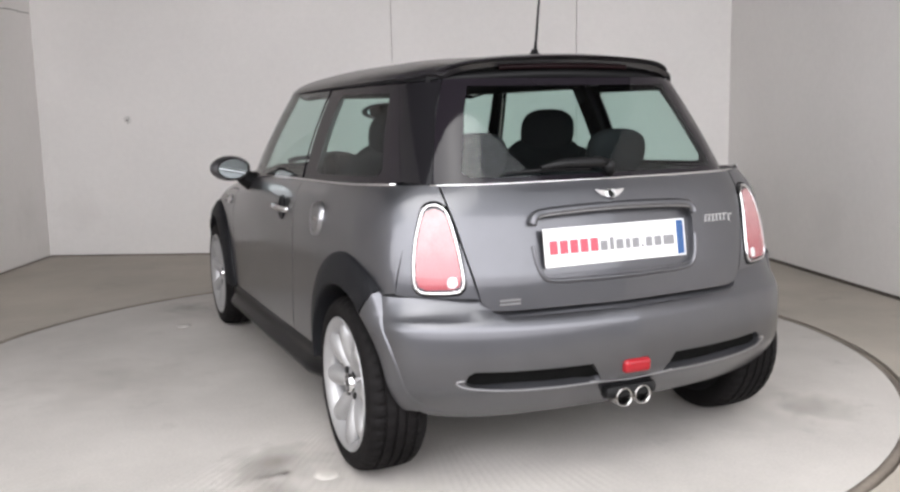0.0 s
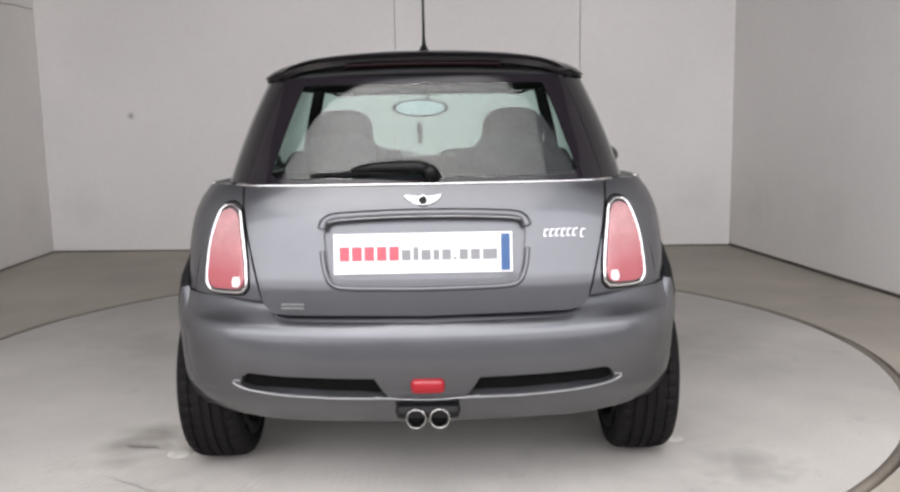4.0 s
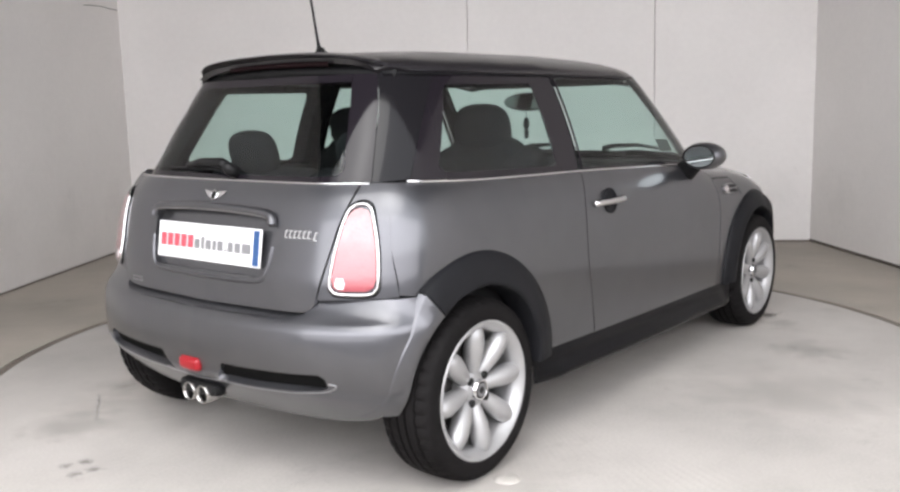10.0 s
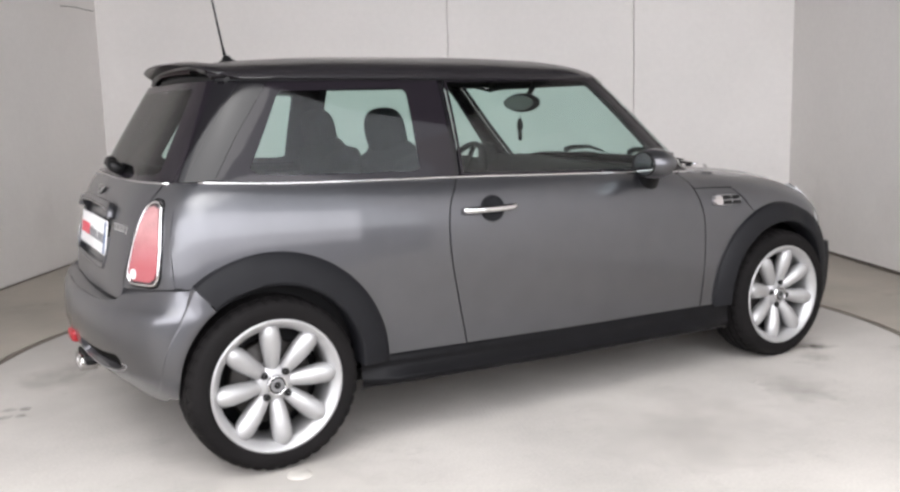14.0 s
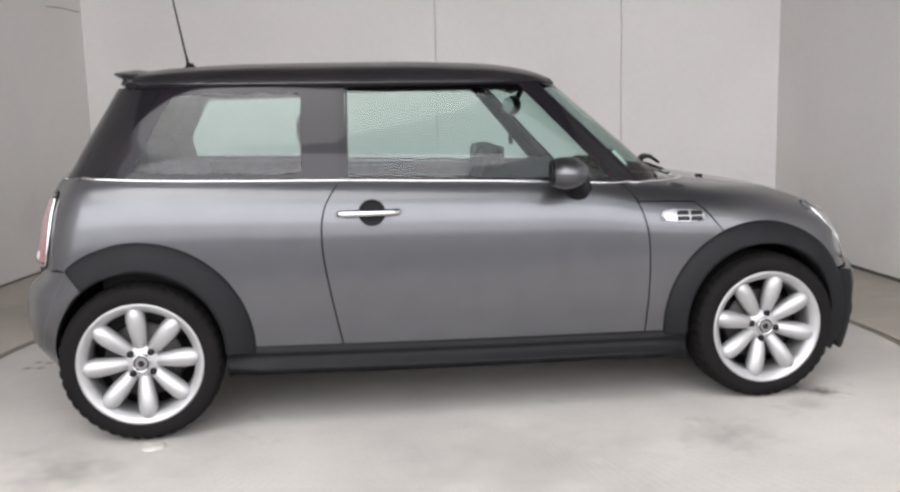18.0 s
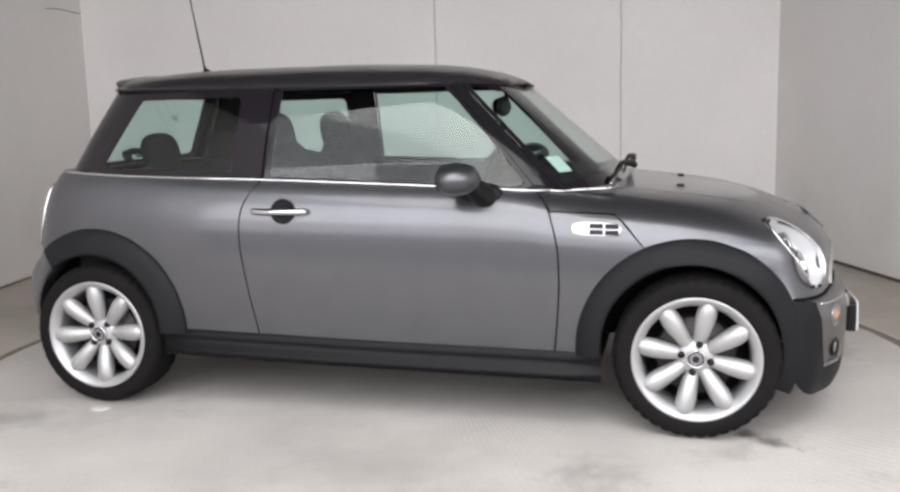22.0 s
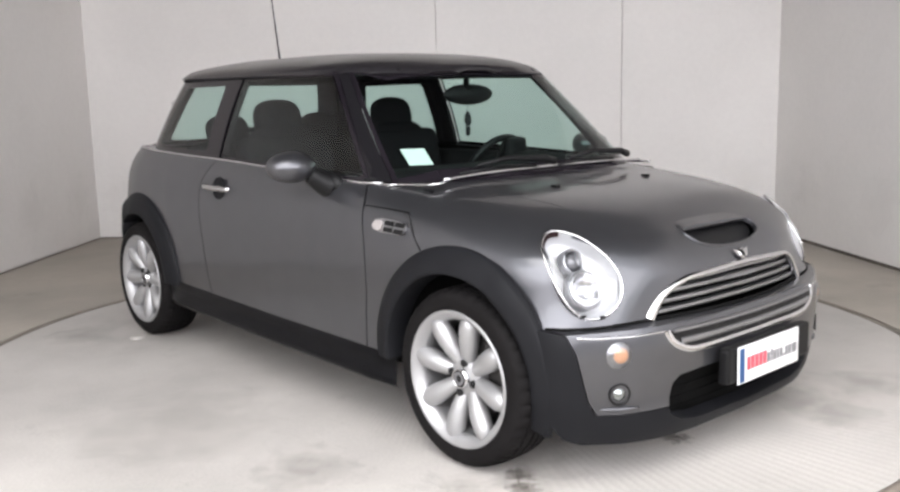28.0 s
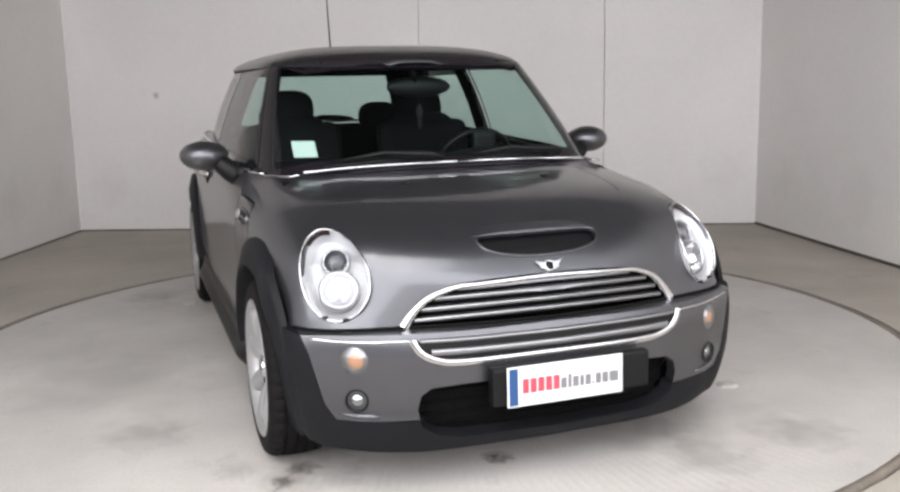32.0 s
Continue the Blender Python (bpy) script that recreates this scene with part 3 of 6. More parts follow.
def fill(loops, step):
    """Triangles inside flat loops (the first is the outline, the rest are holes), with a regular grid within."""
    from mathutils.geometry import delaunay_2d_cdt
    pts, edges = [], []
    for lp in loops:
        d = dense(lp, step)
        k = len(pts)
        pts += [tuple(p) for p in d]
        edges += [(k + i, k + (i + 1) % len(d)) for i in range(len(d))]
    rim = len(pts)
    a = np.array(pts)
    lo, hi = a.min(0), a.max(0)
    b = np.array([(pts[i], pts[j]) for i, j in edges])
    gx, gy = np.meshgrid(np.arange(lo[0] + step / 2, hi[0], step), np.arange(lo[1] + step / 2, hi[1], step))
    g = np.stack([gx.ravel(), gy.ravel()], 1)
    if len(g):
        s, e = b[:, 0], b[:, 1]
        d = e - s
        t = np.clip(((g[:, None] - s) * d).sum(2) / np.maximum((d * d).sum(1), 1e-12), 0, 1)
        near = np.linalg.norm(g[:, None] - (s + t[..., None] * d), axis=2).min(1)
        g = g[near > step * 0.45]
        cross = ((s[:, 1] > g[:, None, 1]) != (e[:, 1] > g[:, None, 1])) & (g[:, None, 0] < (e[:, 0] - s[:, 0]) * (g[:, None, 1] - s[:, 1]) / np.where(np.abs(e[:, 1] - s[:, 1]) < 1e-12, 1e-12, e[:, 1] - s[:, 1]) + s[:, 0])
        g = g[cross.sum(1) % 2 == 1]
        pts += [tuple(p) for p in g]
    v, _, f, *_ = delaunay_2d_cdt([Vector(p) for p in pts], edges, [], 0, 1e-6)
    v = np.array([(p[0], p[1]) for p in v])
    t = np.array([tuple(q) for q in f])
    m = v[t].mean(1)
    keep = np.zeros(len(m), int)
    for s, e in b:
        if s[1] == e[1]:
            continue
        keep += ((s[1] > m[:, 1]) != (e[1] > m[:, 1])) & (m[:, 0] < (e[0] - s[0]) * (m[:, 1] - s[1]) / (e[1] - s[1]) + s[0])
    return v, [tuple(int(i) for i in q) for q in t[keep % 2 == 1]]


def skin(name, chart, loops, material, parent, label="", step=0.03, depth=0.012, lift=0.0, points=True):
    """A curved panel cut out of a chart's surface, its edges turned in by depth."""
    flat = [[chart.flat(p) for p in lp] for lp in loops] if points else loops
    uv, tris = fill(flat, step)
    p = chart.place(uv, lift)
    h = 1e-3
    du = chart.place(uv + [h, 0], lift) - chart.place(uv - [h, 0], lift)
    dv = chart.place(uv + [0, h], lift) - chart.place(uv - [0, h], lift)
    nrm = np.cross(du, dv)
    nrm /= np.maximum(np.linalg.norm(nrm, axis=1), 1e-12)[:, None]
    mid = np.array([-0.2, 0, 0.55])
    if ((p - mid) * nrm).sum() < 0:
        nrm = -nrm
    faces = []
    for t in tris:
        a, b, c = p[t[0]], p[t[1]], p[t[2]]
        k = np.cross(b - a, c - a)
        if (k * nrm[t[0]]).sum() < 0:
            t = t[::-1]
        faces.append(t)
    count = {}
    for t in faces:
        for i in range(3):
            e = (t[i], t[(i + 1) % 3])
            count[e] = count.get(e, 0) + 1
    border = [e for e in count if (e[1], e[0]) not in count]
    verts = [tuple(q) for q in p]
    if depth:
        idx = {}
        for e in border:
            for i in e:
                if i not in idx:
                    idx[i] = len(verts)
                    verts += [tuple(p[i]), tuple(p[i] - nrm[i] * depth)]
        faces += [(idx[a], idx[a] + 1, idx[b] + 1, idx[b]) for a, b in border]
    me = mesh_of(name, verts, faces, material)
    keep = [tuple(q) for q in nrm] + [(0.0, 0.0, 0.0)] * (len(verts) - len(p))
    me.normals_split_custom_set_from_vertices(keep)
    return part(name, me, material, parent, label)


def on(chart, pts, lift=0.0):
    """Points laid on a chart's surface."""
    return [Vector(q) for q in chart.place(np.array([chart.flat(p) for p in pts], float), lift)]


def bead(name, chart, pts, radius, material, parent, label="", per=6, lift=0.0, sides=8, closed=False, flat=1.0):
    """A bar that follows a surface."""
    line = smooth_line(pts, per, closed)
    v, f = tube(on(chart, line, lift), radius, sides, closed, flat)
    return part(name, mesh_of(name, v, f, material), material, parent, label)


def ribbon(name, chart, pts, width, material, parent, label="", per=6, lift=0.001, closed=False):
    """A flat band that follows a surface."""
    line = [np.array(chart.flat(p)) for p in smooth_line(pts, per, closed)]
    n = len(line)
    a, b = [], []
    for i in range(n):
        d = (line[(i + 1) % n] - line[i - 1]) if closed else (line[min(i + 1, n - 1)] - line[max(i - 1, 0)])
        d = d / max(np.linalg.norm(d), 1e-9)
        q = np.array([-d[1], d[0]]) * width / 2
        a.append(line[i] + q)
        b.append(line[i] - q)
    top = chart.place(np.array(a + b), lift)
    low = chart.place(np.array(a + b), lift - 0.006)
    verts = [tuple(q) for q in top] + [tuple(q) for q in low]
    faces = []
    for i in range(n if closed else n - 1):
        j = (i + 1) % n
        faces += [(i, j, n + j, n + i), (i, 2 * n + i, 2 * n + j, j), (n + i, n + j, 3 * n + j, 3 * n + i)]
    bm = bmesh.new()
    bv = [bm.verts.new(q) for q in verts]
    for q in faces:
        bm.faces.new([bv[k] for k in q])
    return soft(part(name, bm, material, parent, label), 50)


M_MESH = vary(shader("black_mesh", (0.005, 0.005, 0.005), 0.9, Specular_IOR_Level=0.08), (0.005, 0.005, 0.005), 0.3, 40, 300, 0.6)
car = new("hatchback_car")
tagged(car, "grey metallic three-door hatchback with black roof on turntable", "car")
M_SILL = vary(shader("black_satin_sill", (0.004, 0.004, 0.0048), 0.30, Specular_IOR_Level=0.11), (0.004, 0.004, 0.0048), 0.3, 12, 300, 0.03)
AXLE, TRACK, TYRE = 1.2335, 0.731, 0.302


def arc(cx, cz, r, a0, a1, n=24, rz=None):
    return [(cx + r * math.cos(radians(a0 + (a1 - a0) * i / n)), cz + (rz or r) * math.sin(radians(a0 + (a1 - a0) * i / n))) for i in range(n + 1)]


BELT = curve([(-1.6, 1.0), (-1.41, 0.99), (-1.136, 0.975), (-0.8, 0.964), (-0.45, 0.954), (-0.14, 0.942), (0.19, 0.929), (0.53, 0.912), (0.63, 0.906), (0.75, 0.905)])
SILL = curve([(-0.9, 0.34), (-0.47, 0.329), (0.06, 0.317), (0.72, 0.307), (0.9, 0.302)])
DOOR_B = [(-0.470, 0.952), (-0.505, 0.905), (-0.532, 0.855), (-0.546, 0.781), (-0.543, 0.669), (-0.518, 0.511), (-0.482, 0.329)]
DOOR_F = [(0.640, 0.905), (0.676, 0.870), (0.702, 0.823), (0.724, 0.75), (0.737, 0.675), (0.739, 0.515), (0.722, 0.307)]
ARCH_R, ARCH_F = (-1.2335, 0.335), (1.212, 0.325)


def gap(line, g):
    """Shifts a seam line along x by half a gap."""
    return [(x + g, z) for x, z in line]


def smooth2(line, per=5):
    return [(q.x, q.y) for q in smooth_line([(x, z, 0) for x, z in line], per)]


for sign, hand in ((-1, "right"), (1, "left")):
    S = Side(half_body, sign)
    to3 = lambda lp: [(x, 0, z) for x, z in lp]
    back, front = smooth2(DOOR_B), smooth2(DOOR_F)
    # door
    top = [(x, float(BELT(x)) - 0.004) for x in np.linspace(-0.44, 0.62, 20)]
    loop = gap(back[::-1], 0.003) + top + gap(front, -0.003)
    door = skin("door", S, [to3(loop)], M_PAINT, car, "grey metallic door", 0.035)
    # rear quarter, up to the tail seam
    arch = arc(*ARCH_R, 0.40, 2, 128, 30)
    loop = ([(x, float(BELT(x)) - 0.004) for x in np.linspace(-1.44, -0.50, 20)] + gap(back, -0.003)
            + [(-0.82, 0.339)] + arch + [(-1.50, 0.655), (-1.53, 0.66), (-1.53, 0.80), (-1.50, 0.92)])
    skin("rear_quarter", S, [to3(loop)], M_PAINT, car, "grey metallic rear quarter panel", 0.035)
    # front wing between door and bonnet cut
    arch = arc(*ARCH_F, 0.385, 112, 182, 20)
    loop = gap([p for p in front[::-1] if p[1] < 0.825], 0.003) + [(0.708, 0.829), (0.82, 0.827), (0.936, 0.820), (0.957, 0.804), (1.012, 0.742), (1.066, 0.680)] + arch[1:] + [(0.825, 0.304)]
    skin("front_wing", S, [to3(loop)], M_PAINT, car, "grey metallic front wing", 0.035)
    # dark structure behind the gaps
    loop = [(x, float(BELT(x)) - 0.01) for x in np.linspace(-1.40, 0.66, 20)] + [(0.93, 0.82), (1.03, 0.71)] + arc(*ARCH_F, 0.40, 114, 180, 16) + [(0.8, 0.22), (-0.8, 0.24)] + arc(*ARCH_R, 0.42, 0, 128, 20) + [(-1.5, 0.70)]
    skin("inner_body", S, [to3(loop)], M_GAP, car, "", 0.06, 0, -0.016)

# bonnet, one clamshell with the lamp openings
P = Polar(half_body, (0.3, 0, 0.45))


def oval(cx, cy, cz, w, h, tilt=0.0, n=40, power=2.0):
    """A closed oval in y and z."""
    out = []
    for i in range(n):
        a = 2 * math.pi * i / n
        c, s = math.cos(a), math.sin(a)
        c, s = math.copysign(abs(c) ** (2 / power), c), math.copysign(abs(s) ** (2 / power), s)
        y, z = w / 2 * c, h / 2 * s
        t = radians(tilt)
        out.append((cx, cy + y * math.cos(t) - z * math.sin(t), cz + y * math.sin(t) + z * math.cos(t)))
    return out


LAMP_F = (1.60, 0.631, 0.665, 0.184, 0.254)


def lamp_loop(sign, grow=1.0):
    x, y, z, w, h = LAMP_F
    e = End(half_body, 1)
    return [tuple(q) for q in e.place(np.array([(b, c) for a, b, c in oval(x, sign * y, z, w * grow, h * grow, sign * 6)]))]


GRILLE = [(0.460, 0.520), (0.430, 0.562), (0.388, 0.600), (0.325, 0.627), (0.25, 0.639), (0.0, 0.647)]


def mirror_loop(pts):
    return pts + [(-y, z) for y, z in pts[::-1] if y]


side_cut = [(1.066, 0.684), (1.015, 0.746), (0.960, 0.808), (0.938, 0.825), (0.82, 0.831), (0.706, 0.833), (0.690, 0.858), (0.672, 0.880), (0.656, 0.896)]
cowl = [(0.70, 0.69), (0.76, 0.66), (0.83, 0.58), (0.89, 0.45), (0.93, 0.25), (0.945, 0.0)]
edge = []
SL = {s: Side(half_body, s) for s in (-1, 1)}
E_F = End(half_body, 1)
for s in (1, -1):
    flank = [tuple(q) for q in SL[s].place(np.array([(x, z) for x, z in side_cut]))]
    archp = [tuple(q) for q in SL[s].place(np.array(arc(*ARCH_F, 0.385, 112, 29, 18)))]
    low = [tuple(q) for q in E_F.place(np.array([(s * y, z) for y, z in ((0.70, 0.513), (0.62, 0.513), (0.53, 0.515))]))]
    gr = [tuple(q) for q in E_F.place(np.array([(s * y, z) for y, z in GRILLE]))]
    rear = [(x, s * y, float(WAIST + TOP(x) * (1 - (y / WIDE) ** float(BOXY(x))) ** 0.25)) for x, y in cowl]
    half = rear[::-1] + flank[::-1] + archp + low + gr
    edge = edge + (half if s == 1 else half[::-1][1:-1])
SCOOP = [(1.655, 0.0), (1.654, 0.10), (1.655, 0.175), (1.661, 0.196), (1.676, 0.204), (1.700, 0.198), (1.716, 0.178), (1.728, 0.13), (1.734, 0.07), (1.736, 0.0)]


def top_z(x, y):
    return float(WAIST + TOP(x) * (1 - min(abs(y) / WIDE, 1) ** float(BOXY(x))) ** 0.25)


scoop_hole = [(x, y, top_z(x, y)) for x, y in SCOOP] + [(x, -y, top_z(x, y)) for x, y in SCOOP[::-1] if y]
bonnet = skin("bonnet", P, [edge, lamp_loop(1), lamp_loop(-1), scoop_hole], M_PAINT, car, "grey metallic bonnet with an air scoop", 0.035)

# front bumper: painted skin, dark lip and corners
B = Polar(half_bumper, (0.7, 0, 0.35))
EB = End(half_bumper, 1)


def around(chart, pts):
    """A half outline in (y, z), mirrored and laid on a chart."""
    return [tuple(q) for q in chart.place(np.array(list(pts) + [(-y, z) for y, z in list(pts)[::-1] if y], float))]


half = [(0.0, 0.352), (0.30, 0.352), (0.40, 0.347), (0.432, 0.325), (0.442, 0.285), (0.436, 0.250), (0.60, 0.247), (0.665, 0.252), (0.695, 0.30), (0.732, 0.45), (0.752, 0.509), (0.70, 0.509), (0.60, 0.510), (0.45, 0.511), (0.0, 0.512)]
mouth = [(0.0, 0.178), (0.30, 0.183), (0.39, 0.205), (0.435, 0.26), (0.43, 0.325), (0.40, 0.347), (0.30, 0.352), (0.0, 0.352)]
bumper_f = skin("front_bumper", B, [around(EB, half)], M_PAINT, car, "grey metallic front bumper with a wide lower intake", 0.03, 0.035)
half = [(0.0, 0.138), (0.45, 0.138), (0.60, 0.143), (0.69, 0.152), (0.735, 0.172), (0.764, 0.225), (0.782, 0.31), (0.793, 0.42), (0.798, 0.520), (0.755, 0.509), (0.735, 0.45), (0.698, 0.30), (0.668, 0.249), (0.60, 0.244), (0.436, 0.246), (0.425, 0.222), (0.38, 0.195), (0.30, 0.180), (0.0, 0.175)]
skin("front_lip", B, [around(EB, half)], M_PLASTIC, car, "dark grey plastic lip of the front bumper", 0.03, 0.05)

# shelf of the front bumper under the bonnet edge
FSHELF = curve([(0.0, 0.512), (0.45, 0.511), (0.60, 0.510), (0.70, 0.509), (0.752, 0.509)])
ys = [0.752 * (2 * i / 60 - 1) for i in range(61)]
a = EB.place(np.array([(y, float(FSHELF(abs(y)))) for y in ys]))
b = E_F.place(np.array([(y, float(FSHELF(abs(y))) + 0.006) for y in ys]))
verts = []
for p, q in zip(a, b):
    verts += [tuple(p), (min(q[0], p[0]) - 0.02, p[1], p[2] + 0.006)]
part("bumper_shelf", mesh_of("bumper_shelf", verts, [(2 * i, 2 * i + 1, 2 * i + 3, 2 * i + 2) for i in range(60)], M_PAINT), M_PAINT, bumper_f, "grey shelf of the bumper")

v, f = tube([Vector((q[0] - 0.002, q[1], q[2])) for q in E_F.place(np.array([(y, float(FSHELF(abs(y))) + 0.008) for y in np.linspace(-0.76, 0.76, 61)]))], 0.0055, 6)
part("bonnet_seam", mesh_of("bonnet_seam", v, f, M_GAP), M_GAP, car)

# tailgate and tail corners
ER = End(half_body, -1)
GATE = [(0.575, 0.99), (0.570, 0.93), (0.545, 0.80), (0.505, 0.63), (0.485, 0.605), (0.45, 0.597), (0.0, 0.590)]
half = [(y - 0.003, z) for y, z in GATE[:-1]] + [GATE[-1]]
loop = half + [(-y, z) for y, z in half[::-1] if y]
NICHE = [(0.0, 0.690), (0.25, 0.691), (0.285, 0.70), (0.303, 0.735), (0.312, 0.84), (0.300, 0.872), (0.262, 0.886), (0.12, 0.894), (0.0, 0.895)]
niche = NICHE + [(-y, z) for y, z in NICHE[::-1] if y]
gate = skin("tailgate", ER, [[(0, y, z) for y, z in loop], [(0, y, z) for y, z in niche]], M_PAINT, car, "grey metallic tailgate with a plate recess", 0.03, 0.022)
wider = [(y * 1.04, (z - 0.79) * 1.08 + 0.79) for y, z in niche]
skin("plate_recess", ER, [[(0, y, z) for y, z in wider]], M_PAINT, gate, "", 0.04, 0, -0.02)
for s in (1, -1):
    PR = Polar(half_body, (-0.7, 0, 0.7), -1)
    outer = [tuple(q) for q in SL[s].place(np.array([(-1.43, 0.985), (-1.50, 0.92), (-1.53, 0.80), (-1.53, 0.655)]))]
    inner = [tuple(q) for q in ER.place(np.array([(s * (y + 0.003), z) for y, z in ((0.505, 0.64), (0.545, 0.80), (0.570, 0.93), (0.575, 0.988))]))]
    skin("tail_corner", PR, [outer + inner], M_PAINT, car, "", 0.03)
skin("inner_tail", ER, [[(0, y, z) for y, z in ((0.62, 0.97), (0.66, 0.6), (-0.66, 0.6), (-0.62, 0.97))]], M_GAP, car, "", 0.06, 0, -0.04)
# rear bumper
BR = Polar(half_bumper, (-0.7, 0, 0.4), -1)
EBR = End(half_bumper, -1)
under = [(0.0, 0.228), (0.20, 0.229), (0.45, 0.235), (0.54, 0.243), (0.60, 0.253), (0.65, 0.264)]
over = [(0.74, 0.648), (0.55, 0.641), (0.505, 0.635), (0.47, 0.597), (0.43, 0.586), (0.0, 0.580)]
rim_r = arc(*ARCH_R, 0.335, 189, 124, 18)
outline = []
for k in (1, -1):
    h3 = [tuple(q) for q in EBR.place(np.array([(k * y, z) for y, z in under]))]
    h3 += [tuple(q) for q in Side(half_bumper, k).place(np.array(rim_r + [(-1.40, 0.649)]))]
    h3 += [tuple(q) for q in EBR.place(np.array([(k * y, z) for y, z in over]))]
    outline += h3 if k == 1 else h3[::-1][1:-1]
slot = [(0.118, 0.350), (0.30, 0.353), (0.45, 0.361), (0.555, 0.375), (0.578, 0.386), (0.570, 0.412), (0.55, 0.424), (0.45, 0.419), (0.30, 0.416), (0.160, 0.414)]
slots = [[tuple(q) for q in EBR.place(np.array([(k * y, z) for y, z in slot]))] for k in (1, -1)]
bumper_r = skin("rear_bumper", BR, [outline] + slots, M_PAINT, car, "grey metallic rear bumper with two dark inserts", 0.03, 0.03)
for k in (1, -1):
    wide = [(k * ((y - 0.36) * 1.07 + 0.36), (z - 0.388) * 1.35 + 0.388) for y, z in slot]
    skin("dark_insert", BR, [[tuple(q) for q in EBR.place(np.array(wide))]], M_MESH, bumper_r, "black mesh insert", 0.04, 0, -0.022)
# shelf of the bumper under the tailgate
SHELF = curve([(0.0, 0.580), (0.43, 0.586), (0.47, 0.597), (0.505, 0.635), (0.55, 0.641), (0.76, 0.648)])
verts, faces = [], []
ys = [0.76 * (2 * i / 60 - 1) for i in range(61)]
a = EBR.place(np.array([(y, float(SHELF(abs(y)))) for y in ys]))
b = ER.place(np.array([(y, float(SHELF(abs(y))) + 0.006) for y in ys]))
for p, q in zip(a, b):
    verts += [tuple(p), (q[0] + 0.02, p[1], q[2])]
faces = [(2 * i, 2 * i + 2, 2 * i + 3, 2 * i + 1) for i in range(60)]
part("bumper_shelf", mesh_of("bumper_shelf", verts, faces, M_PAINT), M_PAINT, bumper_r, "grey shelf of the bumper")

# arch flares, a raised band round each wheel opening
def flare(cx, cz, r0, wide, swell, a0, a1, s, name="arch_flare", material=None, label="dark grey plastic wheel arch flare"):
    verts, faces, n = [], [], 56
    for i in range(n + 1):
        deg = a0 + (a1 - a0) * i / n
        a = radians(deg)
        r1, g = r0 + float(wide(deg)), float(swell(deg))
        prof = [(r1 + 0.004, -0.015), (r1, 0.006), (r1 - 0.005, 0.014), (r0 * 0.5 + r1 * 0.5, 0.026), (r0 + 0.016, 0.035), (r0 + 0.005, 0.036), (r0, 0.029), (r0, -0.06)]
        for r, out in prof:
            x, z = cx + r * math.cos(a), max(cz + r * math.sin(a), 0.16)
            y = float(half_body(x, z))
            w = min(max((abs(x) - 1.34) / 0.14, 0), 1)
            y += w * w * (3 - 2 * w) * max(0.0, float(half_bumper(x, min(z, 0.6 if x < 0 else 0.54))) - y)
            verts.append((x, s * (y + (out * g if out > 0 else out)), z))
    k = 8
    for i in range(n):
        for j in range(k - 1):
            faces.append((i * k + j, (i + 1) * k + j, (i + 1) * k + j + 1, i * k + j + 1))
    bm = bmesh.new()
    bv = [bm.verts.new(q) for q in verts]
    for q in faces:
        bm.faces.new([bv[i] for i in q])
    return soft(part(name, bm, material or M_PLASTIC, car, label), 60)


